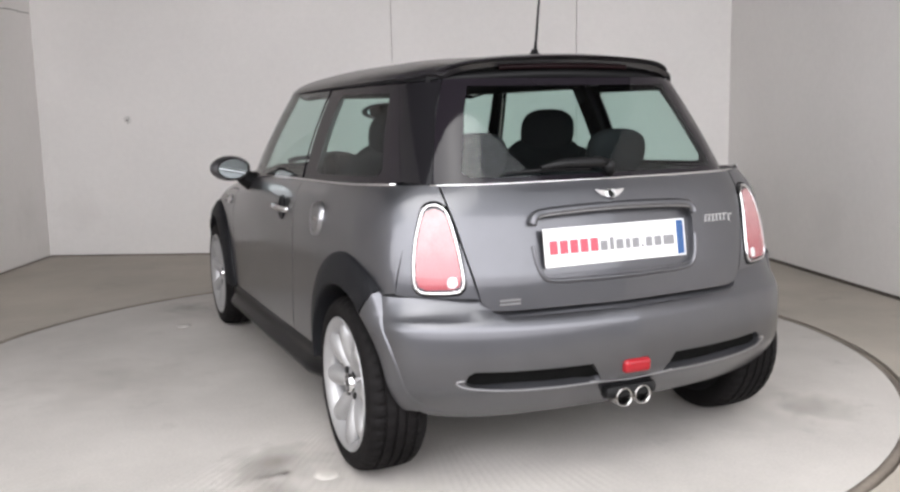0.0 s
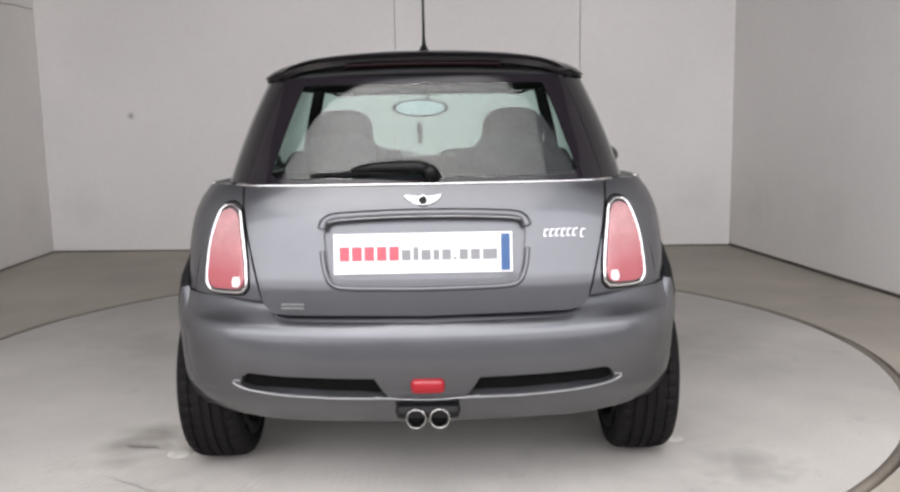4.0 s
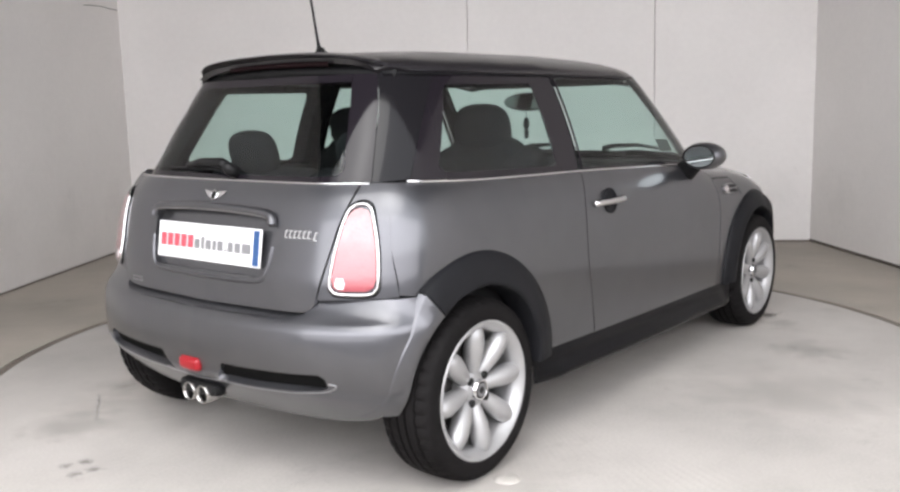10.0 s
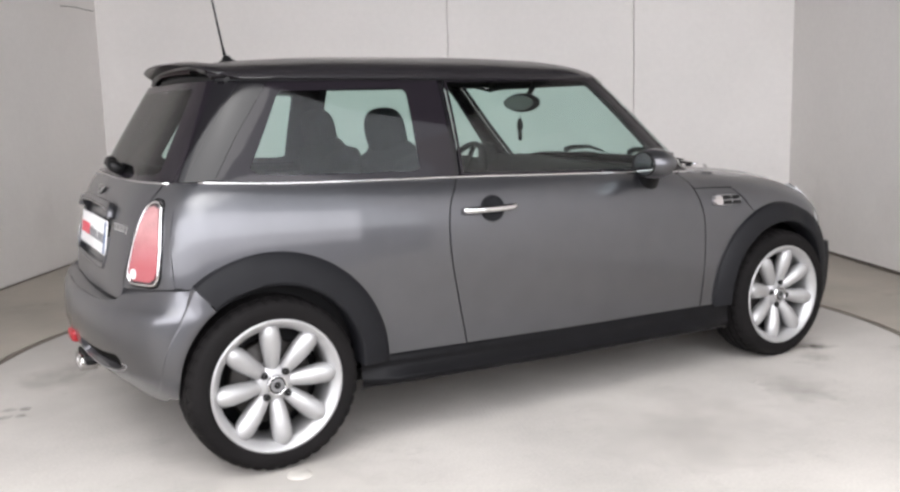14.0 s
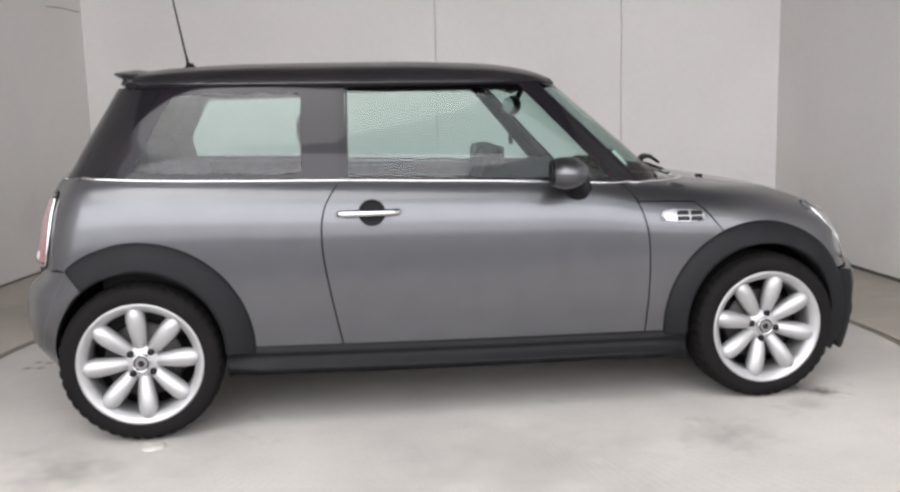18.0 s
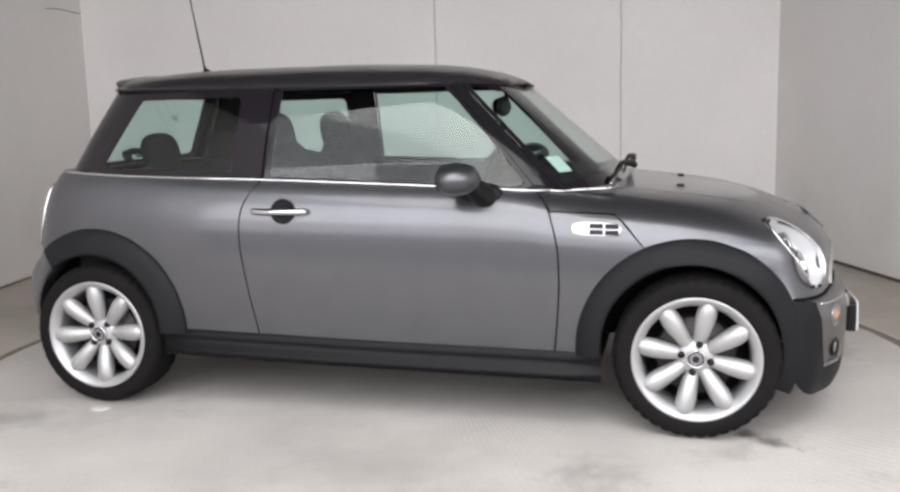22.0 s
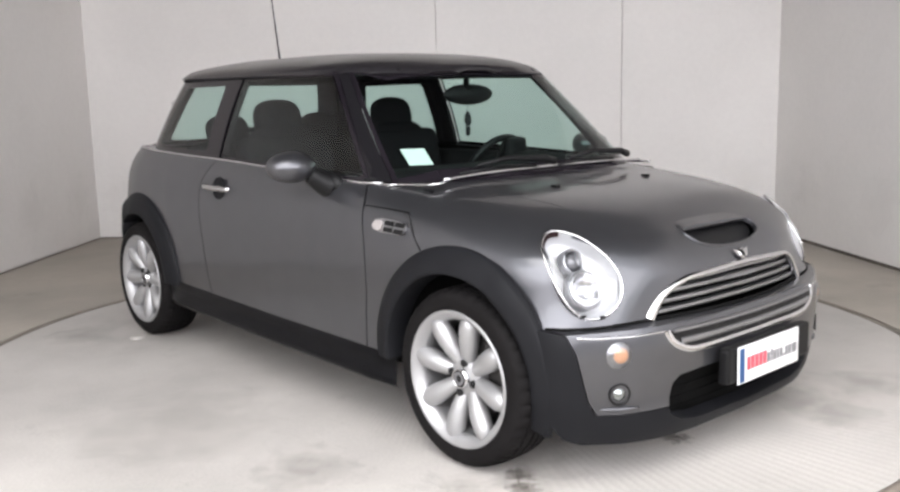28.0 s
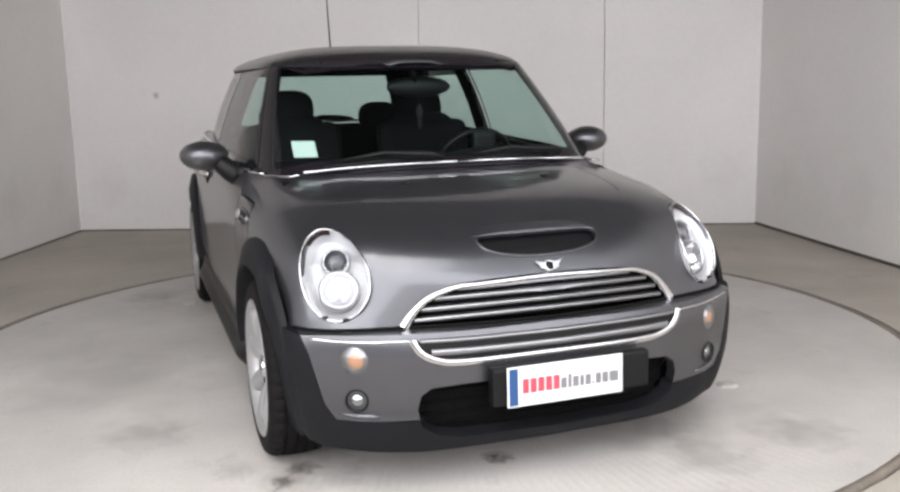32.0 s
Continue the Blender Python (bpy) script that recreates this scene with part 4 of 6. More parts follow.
FLARE_R = curve([(-10, 0.111), (90, 0.109), (130, 0.099), (150, 0.09)])
OUT_R = curve([(-10, 1.0), (100, 1.0), (128, 0.92)])
FLARE_B = curve([(127, 0.099), (136, 0.072), (150, 0.054), (200, 0.05)])
OUT_B = curve([(127, 0.85), (140, 0.45), (155, 0.22), (186, 0.1), (200, 0.1)])
OUT_F = curve([(-30, 0.15), (5, 0.2), (30, 0.45), (60, 1.0), (190, 1.0)])
FLARE_F = curve([(-30, 0.06), (10, 0.06), (40, 0.08), (90, 0.09), (190, 0.09)])
for s in (-1, 1):
    flare(*ARCH_R, 0.311, FLARE_R, OUT_R, -2, 127, s)
    flare(*ARCH_R, 0.311, FLARE_B, OUT_B, 127.6, 189, s, "bumper_edge", M_PAINT, "grey painted bumper edge round the arch")
    flare(*ARCH_F, 0.322, FLARE_F, OUT_F, -24, 184, s)
    for cx in (ARCH_R[0], ARCH_F[0]):  # liner
        verts, faces = [], []
        for i in range(31):
            a = radians(-4 + 188 * i / 30)
            x1, z1 = cx + 0.334 * math.cos(a), 0.33 + 0.334 * math.sin(a)
            y1 = min(0.76, max(float(half_body(x1, z1)), float(half_bumper(x1, min(z1, 0.5)))) - 0.03)
            verts += [(x1, s * y1, z1), (cx + 0.345 * math.cos(a), s * 0.50, 0.33 + 0.345 * math.sin(a)), (cx + 0.02 * math.cos(a), s * 0.50, 0.33 + 0.02 * math.sin(a))]
        for i in range(30):
            faces += [(3 * i, 3 * i + 3, 3 * i + 4, 3 * i + 1), (3 * i + 1, 3 * i + 4, 3 * i + 5, 3 * i + 2)]
        part("arch_liner", mesh_of("arch_liner", verts, faces, M_GAP), M_GAP, car)
    # sill
    verts, faces = [], []
    xs = np.linspace(-0.92, 0.895, 30)
    for x in xs:
        z1 = float(SILL(x))
        for out, z in ((0.0, z1 + 0.004), (0.008, z1 - 0.004), (0.010, z1 - 0.03), (0.012, z1 - 0.052), (0.034, z1 - 0.072), (0.040, z1 - 0.086), (0.030, z1 - 0.103), (-0.06, z1 - 0.115)):
            fade = min(1.0, 0.1 + (0.895 - x) / 0.12, 0.1 + (x + 0.92) / 0.12)
            verts.append((x, s * (float(half_body(x, z1)) + out * fade), z))
    for i in range(len(xs) - 1):
        for j in range(7):
            faces.append((i * 8 + j, (i + 1) * 8 + j, (i + 1) * 8 + j + 1, i * 8 + j + 1))
    bm = bmesh.new()
    bv = [bm.verts.new(q) for q in verts]
    for q in faces:
        bm.faces.new([bv[i] for i in q])
    soft(part("sill", bm, M_SILL, car, "near-black satin plastic sill"), 60)

# roof
RL = Lid()
xs = np.concatenate([np.linspace(-1.30, 0.36, 20), np.linspace(0.40, 0.4965, 10)])
half = [(x, float(half_roof(x)) * 0.9995) for x in xs]
skin("roof", RL, [[(x, y, 0) for x, y in half] + [(x, -y, 0) for x, y in half[::-1]]], M_ROOF, car, "black glossy roof", 0.04, 0.02)

def arc_pts(n):
    return [2 * math.pi * i / n for i in range(n)]


def wheel(x, s, turn):
    w = new("wheel")
    w.parent = car
    w.matrix_basis = pose(x, s * TRACK, TYRE, 0, turn, 0 if s > 0 else 180)
    # local: y outwards
    R = TYRE
    side = [(0.222, 0.095), (0.238, 0.102), (0.262, 0.103), (0.280, 0.098), (0.291, 0.088), (0.297, 0.075), (0.2995, 0.060), (0.2930, 0.057), (0.2930, 0.050), (0.3005, 0.047), (0.3018, 0.022), (0.2945, 0.020), (0.2945, 0.012), (0.302, 0.010)]
    prof = [(r, -o) for r, o in side] + side[::-1]
    v, f = lathe(prof, 168)
    for i, (a, h, c) in enumerate(v):  # sipes across the shoulder ribs
        r = math.hypot(a, c)
        if 0.040 < abs(h) < 0.092 and r > 0.285 and (i // len(prof) + (h > 0)) % 4 == 0:
            v[i] = (a * (1 - 0.006 / r), h, c * (1 - 0.006 / r))
    tyre = soft(part("tyre", mesh_of("tyre", v, f, M_TYRE), M_TYRE, w, "black low-profile tyre with grooved tread"), 30)
    prof = [(0.230, 0.090), (0.231, 0.100), (0.227, 0.104), (0.220, 0.102), (0.208, 0.090), (0.198, 0.080), (0.194, 0.070), (0.192, 0.05), (0.19, -0.09), (0.222, -0.1)]
    v, f = lathe(prof, 72)
    part("rim", mesh_of("rim", v, f, M_ALLOY), M_ALLOY, w, "silver alloy rim")
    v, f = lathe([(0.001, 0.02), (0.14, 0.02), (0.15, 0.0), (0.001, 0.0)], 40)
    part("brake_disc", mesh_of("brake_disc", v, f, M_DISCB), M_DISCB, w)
    # Black liner added over the rim's inner barrel to darken the wheel's inside.
    v, f = lathe([(0.001, -0.03), (0.1885, -0.03), (0.187, -0.1012), (0.227, -0.1018)], 48)
    part("backing_plate", mesh_of("backing_plate", v, f, M_BLACK), M_BLACK, w)
    for k in range(8):
        a = 2 * math.pi * (k + 0.5) / 8
        verts, faces = [], []
        st = [(0.030, 0.016, 0.056, 0.018), (0.055, 0.024, 0.070, 0.024), (0.085, 0.029, 0.083, 0.029), (0.12, 0.034, 0.094, 0.033), (0.155, 0.037, 0.100, 0.034), (0.180, 0.036, 0.101, 0.032), (0.195, 0.031, 0.099, 0.027), (0.205, 0.022, 0.096, 0.020), (0.210, 0.010, 0.092, 0.010)]
        m = 12
        for r, hw, h, th in st:
            for j in range(m):
                b = 2 * math.pi * j / m
                verts.append((r, h - th + th * math.sin(b), hw * math.cos(b)))
        for i in range(len(st) - 1):
            for j in range(m):
                q = (j + 1) % m
                faces.append((i * m + j, i * m + q, (i + 1) * m + q, (i + 1) * m + j))
        faces += [tuple(range(m)), tuple(range((len(st) - 1) * m, len(st) * m))]
        ca, sa = math.cos(a), math.sin(a)
        verts = [(p[0] * ca - p[2] * sa, p[1], p[0] * sa + p[2] * ca) for p in verts]
        part("spoke", mesh_of("spoke", verts, faces, M_ALLOY), M_ALLOY, w)
    v, f = lathe([(0.001, 0.070), (0.045, 0.070), (0.060, 0.064), (0.072, 0.045), (0.074, 0.0)], 40)
    part("hub", mesh_of("hub", v, f, M_ALLOY), M_ALLOY, w)
    v, f = lathe([(0.001, 0.086), (0.028, 0.085), (0.030, 0.082), (0.030, 0.06)], 32)
    part("hub_cap", mesh_of("hub_cap", v, f, M_BLACK), M_BLACK, w, "black hub cap")
    v, f = lathe([(0.0285, 0.085), (0.0305, 0.0875), (0.0335, 0.086), (0.035, 0.06)], 32)
    part("cap_ring", mesh_of("cap_ring", v, f, M_CHROME), M_CHROME, w)
    v, f = lathe([(0.012, 0.0862), (0.0205, 0.0868), (0.0235, 0.0862)], 24)
    part("cap_mark", mesh_of("cap_mark", v, f, M_SLATE), M_SLATE, w, "grey ring mark")
    for k in range(4):
        a = math.pi / 2 * k + 0.4
        v, f = lathe([(0.001, 0.0765), (0.0125, 0.0765), (0.0145, 0.06)], 12)
        v = [(p[0] + 0.053 * math.cos(a), p[1], p[2] + 0.053 * math.sin(a)) for p in v]
        part("wheel_bolt", mesh_of("wheel_bolt", v, f, M_BLACK), M_BLACK, w)
    return w


M_SLATE = shader("grey_cap_mark", (0.22, 0.22, 0.23), 0.35, 0.6)
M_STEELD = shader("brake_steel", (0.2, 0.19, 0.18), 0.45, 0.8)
# Darker copy of the brake steel: shade behind the spokes is in its colour.
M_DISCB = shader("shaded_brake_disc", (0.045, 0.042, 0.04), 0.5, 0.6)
for s in (-1, 1):
    wheel(-AXLE, s, -18.5)
    wheel(AXLE, s, 10.5)

# ---- cabin: pillars and panes ----
M_MIRROR = shader("mirror_glass", (0.36, 0.39, 0.39), 0.02, 1.0)
# Darker copy of mirror glass; the tinted window's dimming is in its colour.
M_DIM = shader("dim_mirror_glass", (0.22, 0.24, 0.24), 0.03, 1.0)
M_FRIT = shader("black_glass_border", (0.012, 0.010, 0.013), 0.05, Specular_IOR_Level=0.34)
A_REAR = [(0.268, 1.325), (0.35, 1.24), (0.434, 1.148), (0.53, 1.04), (0.638, 0.915)]
A_FRONT = [(0.318, 1.322), (0.380, 1.262), (0.437, 1.205), (0.552, 1.088), (0.64, 0.999), (0.735, 0.905)]
D_REAR = [(-1.115, 1.325), (-1.253, 1.144), (-1.352, 0.990)]
GLASS_R = [(0.46, 1.325), (0.505, 1.225), (0.545, 1.10), (0.578, 0.985)]


def shrink(lp, k):
    c = np.mean(np.array(lp), 0)
    return [tuple(c + (np.array(p) - c) * k) for p in lp]


def pane_with_border(name, chart, outer, inner, label, m=None):
    pane = skin(name, chart, [inner], m or M_GLASS, car, label, 0.06, 0.0)
    pane.visible_shadow = False
    skin("glass_border", chart, [outer, inner], M_FRIT, pane, "black glass border", 0.05, 0.004)
    return pane


CF = Polar(half_cabin, (0.0, 0, 0.95))
CR = Polar(half_cabin, (-0.7, 0, 0.95), -1)
ECR, ECF = End(half_cabin, -1, start=-0.5), End(half_cabin, 1)
for s in (-1, 1):
    C = Side(half_cabin, s)
    q_out = smooth2(D_REAR, 4) + [(x, float(BELT(x))) for x in np.linspace(-1.28, -0.475, 9)] + [(-0.462, 1.325)]
    q_in = [(-1.085, 1.285), (-1.10, 1.268), (-1.165, 1.15), (-1.235, 1.025), (-1.215, 1.005), (-1.15, 1.0), (-0.64, 0.984), (-0.615, 0.995), (-0.605, 1.27), (-0.62, 1.288)]
    pane_with_border("rear_side_window", C, to3(q_out), to3(q_in), "greenish tinted rear side window")
    d_out = [(-0.432, 1.325), (-0.446, float(BELT(-0.44)))] + [(x, float(BELT(x))) for x in np.linspace(-0.35, 0.60, 8)] + A_REAR[::-1]
    d_in = [(-0.424, 1.308), (-0.436, 0.966)] + [(x, float(BELT(x)) + 0.014) for x in np.linspace(-0.35, 0.58, 8)] + [(0.60, 0.935), (0.51, 1.04), (0.415, 1.148), (0.33, 1.24), (0.26, 1.308)]
    pane_with_border("door_window", C, to3(d_out), to3(d_in), "greenish tinted frameless door window")
    skin("b_pillar", C, [to3([(-0.560, 1.33), (-0.573, 0.955), (-0.444, 0.954), (-0.434, 1.33)])], M_PILLAR, car, "black door pillar", 0.04, 0.02, -0.012)
    # A pillar
    fr = [tuple(q) for q in C.place(np.array(smooth2(A_FRONT, 4)))]
    re = [tuple(q) for q in C.place(np.array([(x + 0.004, z) for x, z in A_REAR]))]
    skin("a_pillar", CF, [fr + re[::-1]], M_PILLAR, car, "gloss black windscreen pillar", 0.04, 0.03, -0.002)
    # D pillar
    re = [tuple(q) for q in C.place(np.array([(x - 0.0015, z) for x, z in smooth2(D_REAR, 4)]))]
    gl = [tuple(q) for q in ECR.place(np.array([(s * (y + 0.0015), z) for y, z in GLASS_R]))]
    skin("d_pillar", CR, [re + gl[::-1]], M_PILLAR, car, "gloss black rear pillar", 0.04, 0.02)
rw_out = [(0, y, z) for y, z in GLASS_R] + [(0, -y, z) for y, z in GLASS_R[::-1]]
RW = [(0.395, 1.30), (0.43, 1.21), (0.465, 1.10), (0.49, 1.025), (0.475, 1.008), (0.40, 1.003)]
pane_with_border("rear_window", ECR, rw_out, [(0, y, z) for y, z in RW] + [(0, -y, z) for y, z in RW[::-1]], "greenish tinted rear window with black border")
left = [tuple(q) for q in Side(half_cabin, 1).place(np.array(smooth2([(x + 0.004, z - 0.001) for x, z in A_FRONT], 4)))]
right = [(x, -y, z) for x, y, z in left]
bottom = [tuple(q) for q in ECF.place(np.array([(y, 0.905) for y in np.linspace(0.60, -0.60, 13)]))]
top = [tuple(q) for q in ECF.place(np.array([(y, 1.322) for y in np.linspace(-0.50, 0.50, 11)]))]
def to_in(pts, k, dz):
    return [(x, y * k, z + dz) for x, y, z in pts]
inner = to_in(left[1:-1], 0.955, 0) + [(x, y * 0.95, z + 0.045) for x, y, z in bottom] + to_in(right[::-1][1:-1], 0.955, 0) + [(x, y * 0.94, z - 0.035) for x, y, z in top]
pane_with_border("windscreen", CF, left + bottom + right[::-1] + top, inner, "greenish tinted raked windscreen")

# chrome line round the waist
for s in (-1, 1):
    line = [(x, 0, float(BELT(x)) - 0.001) for x in np.linspace(-1.42, 0.70, 26)]
    bead("waist_trim", SL[s], line, 0.0055, M_CHROME, car, "thin chrome waist strip", 2, 0.004)
half = [(y, 0.986) for y in np.linspace(0.60, -0.60, 25)]
v, f = tube([Vector((q[0] - 0.002, q[1], q[2])) for q in ER.place(np.array(half))], 0.0045, 8)
part("rear_waist_trim", mesh_of("rear_waist_trim", v, f, M_CHROME), M_CHROME, car, "thin chrome strip under the rear window")
pts = [Vector((q[0] + 0.012, q[1], q[2])) for q in ECF.place(np.array([(y, 0.934 - 0.025 * (abs(y) / 0.685) ** 3) for y in np.linspace(0.58, -0.58, 31)]))]
v, f = tube(pts, 0.0065, 8)
part("cowl_trim", mesh_of("cowl_trim", v, f, M_CHROME), M_CHROME, car, "thin chrome strip under the windscreen")
for s in (-1, 1):
    a = SL[s].place(np.array([(0.69, 0.904)]))[0]
    b = ECF.place(np.array([(s * 0.66, 0.910)]))[0]
    v, f = tube(smooth_line([(a[0] - 0.02, a[1], 0.905), (0.735, s * 0.695, 0.900), (0.775, s * 0.672, 0.902), (b[0] + 0.012, s * 0.645, 0.907), (b[0] + 0.04, s * 0.60, 0.914)], 5), 0.0045, 8)
    part("pillar_foot_trim", mesh_of("pillar_foot_trim", v, f, M_CHROME), M_CHROME, car, "thin chrome strip round the pillar foot")
# ledge between the body and the cabin, round the back
for s in (-1, 1):
    verts = []
    for x in np.linspace(-0.5, -1.47, 24):
        z = float(BELT(x)) - 0.007
        verts += [(x, s * (float(half_body(x, z)) - 0.002), z), (x, s * (float(half_cabin(x, z)) - 0.03), z + 0.002)]
    part("waist_ledge", mesh_of("waist_ledge", verts, [(2 * i, 2 * i + 1, 2 * i + 3, 2 * i + 2) for i in range(23)], M_PAINT), M_PAINT, car)
ys = np.linspace(-0.635, 0.635, 33)
a = ER.place(np.array([(y, 0.981) for y in ys]))
b = ECR.place(np.array([(0.86 * y, 0.981) for y in ys]))
verts = []
for p, q in zip(a, b):
    verts += [(p[0] + 0.002, p[1], 0.981), (q[0] + 0.03, q[1], 0.983)]
part("waist_ledge", mesh_of("waist_ledge", verts, [(2 * i, 2 * i + 1, 2 * i + 3, 2 * i + 2) for i in range(32)], M_PAINT), M_PAINT, car)
# cowl panel between windscreen and bonnet
verts, faces = [], []
for y in np.linspace(-0.66, 0.66, 29):
    x0 = float(ECF.place(np.array([(min(abs(y), 0.69), 0.905)]))[0, 0])
    for dx, z in ((-0.02, 0.898), (0.02, 0.895), (0.05, 0.880), (0.09, 0.850)):
        verts.append((x0 + dx, y, z - 0.012 * (abs(y) / 0.7) ** 3))
for i in range(28):
    for j in range(3):
        faces.append((i * 4 + j, (i + 1) * 4 + j, (i + 1) * 4 + j + 1, i * 4 + j + 1))
part("cowl_panel", mesh_of("cowl_panel", verts, faces, M_PLASTIC), M_PLASTIC, car, "dark plastic cowl below the windscreen")

# headliner, tub, parcel shelf
xs = np.linspace(-1.28, 0.45, 22)
half = [(x, float(half_roof(x)) * 0.994) for x in xs]
skin("headliner", RL, [[(x, y, 0) for x, y in half] + [(x, -y, 0) for x, y in half[::-1]]], M_CABIN, car, "dark headliner", 0.06, 0, -0.016)
v, f = tube([Vector((q[0] - 0.05, q[1], q[2] + 0.004)) for q in ECF.place(np.array([(y, 1.308) for y in np.linspace(-0.40, 0.40, 21)]))], 0.022, 10)
part("windscreen_header", mesh_of("windscreen_header", v, f, M_CABIN), M_CABIN, car, "dark header rail over the windscreen")
part("cabin_floor", box((1.9, 1.24, 0.03), (-0.15, 0, 0.27), 0.005), M_CABIN, car, "dark cabin floor")
part("underbody", box((1.75, 1.30, 0.05), (0.0, 0, 0.235), 0.01), M_GAP, car, "dark underbody")
for x in (1.45, -1.5):
    part("bulkhead", box((0.05, 1.0, 0.40), (x, 0, 0.42), 0.01), M_GAP, car)
part("parcel_shelf", box((0.34, 1.12, 0.03), (-1.27, 0, 0.93), 0.008), M_CABIN, car, "black parcel shelf")
for s in (-1, 1):
    part("door_trim", box((2.05, 0.06, 0.55), (-0.35, s * 0.69, 0.65), 0.025), M_CABIN, car, "dark door trim")

# dashboard and steering wheel
prof = [(0.30, 0.60), (0.30, 0.80), (0.34, 0.89), (0.42, 0.925), (0.60, 0.925), (0.80, 0.895), (0.80, 0.60)]
verts, faces = [], []
ys = np.linspace(-0.66, 0.66, 15)
for y in ys:
    b = 0.03 * math.exp(-((y - 0.36) / 0.16) ** 2)
    k = 1 - 0.16 * (abs(y) / 0.66) ** 3
    verts += [(x if x < 0.35 else 0.34 + (x - 0.34) * k, y, z + (b if z > 0.88 else 0)) for x, z in prof]
n = len(prof)
for i in range(len(ys) - 1):
    for j in range(n - 1):
        faces.append((i * n + j, (i + 1) * n + j, (i + 1) * n + j + 1, i * n + j + 1))
dash = part("dashboard", mesh_of("dashboard", verts, faces, M_CABIN), M_CABIN, car, "anthracite dashboard")
hub = Vector((0.21, 0.37, 0.85))
tilt = Euler((0, radians(-64), 0)).to_matrix()
v, f = tube([hub + tilt @ Vector((0.185 * math.cos(a), 0.185 * math.sin(a), 0)) for a in arc_pts(40)], 0.016, 10, True)
wheel_s = part("steering_wheel", mesh_of("steering_wheel", v, f, M_BLACK), M_BLACK, car, "black steering wheel")
for a in (90, 210, 330):
    v, f = tube([hub, hub + tilt @ Vector((0.18 * math.sin(radians(a)), 0.18 * math.cos(radians(a)), 0))], 0.014, 8)
    part("steering_spoke", mesh_of("steering_spoke", v, f, M_BLACK), M_BLACK, wheel_s)
part("instrument_pod", box((0.05, 0.12, 0.12), (0.36, 0.36, 0.96), 0.024), M_BLACK, dash, "round rev counter pod")


def cushion(name, size, at, turn, parent, bevel=0.05, material=None):
    ob = soft(part(name, box(size, (0, 0, 0), bevel, None, 4), material or M_SEAT, parent), 60)
    ob.matrix_basis = pose(*at, *turn)
    return ob


def bolster(name, half, at, tilt, parent):
    """A plump rounded pad."""
    bm = bmesh.new()
    bmesh.ops.create_uvsphere(bm, u_segments=28, v_segments=18, radius=1)
    for q in bm.verts:
        q.co = [math.copysign(abs(c) ** e, c) * h for c, h, e in zip(q.co, half, (0.8, 0.7, 0.75))]
    ob = soft(part(name, bm, M_SEAT, parent), 80)
    ob.matrix_basis = pose(*at, 0, tilt, 0)
    return ob


for s in (-1, 1):
    seat = new("front_seat")
    seat.parent = car
    seat["label"] = "charcoal cloth front seat with headrest"
    cushion("seat_base", (0.52, 0.50, 0.16), (-0.18, s * 0.355, 0.50), (0, -8, 0), seat, 0.06)
    cushion("backrest", (0.15, 0.50, 0.58), (-0.47, s * 0.355, 0.76), (0, -14, 0), seat, 0.065)
    bolster("shoulder_pad", (0.075, 0.20, 0.15), (-0.525, s * 0.355, 0.95), -14, seat)
    bolster("headrest", (0.058, 0.128, 0.098), (-0.572, s * 0.355, 1.12), -10, seat)
    for k in (-0.06, 0.06):
        v, f = tube([(-0.545, s * 0.355 + k, 0.98), (-0.57, s * 0.355 + k, 1.12)], 0.007, 8)
        part("headrest_post", mesh_of("headrest_post", v, f, M_STEELD), M_STEELD, seat)
bench = new("rear_bench")
bench.parent = car
bench["label"] = "charcoal cloth rear bench with two headrests"
cushion("bench_base", (0.45, 1.10, 0.18), (-0.85, 0, 0.50), (0, -8, 0), bench, 0.06)
for s in (-1, 1):
    cushion("bench_back", (0.14, 0.56, 0.52), (-1.10, s * 0.285, 0.74), (0, -18, 0), bench, 0.055)
    bolster("rear_headrest", (0.052, 0.125, 0.09), (-1.19, s * 0.30, 1.05), -14, bench)

# inner mirror with a hanging air freshener
bm = bmesh.new()
bmesh.ops.create_uvsphere(bm, u_segments=24, v_segments=12, radius=1, matrix=Matrix.Translation((0.375, 0.05, 1.222)) @ Matrix.Diagonal((0.024, 0.148, 0.046, 1)))
mir = soft(part("inner_mirror", bm, M_BLACK, car, "oval black rear-view mirror"), 80)
v, f = tube([(0.385, 0.03, 1.245), (0.405, 0.01, 1.285), (0.415, 0, 1.325)], 0.013, 8)
part("mirror_stem", mesh_of("mirror_stem", v, f, M_BLACK), M_BLACK, mir)
v, f = lathe([(0.001, 0.0), (0.1, 0.0)], 24, "x")
part("mirror_face", mesh_of("mirror_face", [(0.3495, y * 1.27 + 0.05, 1.222 + z * 0.37) for x, y, z in v], f, M_DIM), M_DIM, mir, "silvered mirror glass")
v, f = tube([(0.365, 0.055, 1.195), (0.363, 0.055, 1.145)], 0.0015, 5)
cord = part("air_freshener", mesh_of("air_freshener", v, f, M_BLACK), M_BLACK, car, "dark tassel hanging from the mirror")
v, f = lathe([(0.001, 1.175), (0.008, 1.172), (0.014, 1.155), (0.017, 1.135), (0.012, 1.118), (0.006, 1.112), (0.012, 1.100), (0.010, 1.07), (0.001, 1.066)], 14, "z")
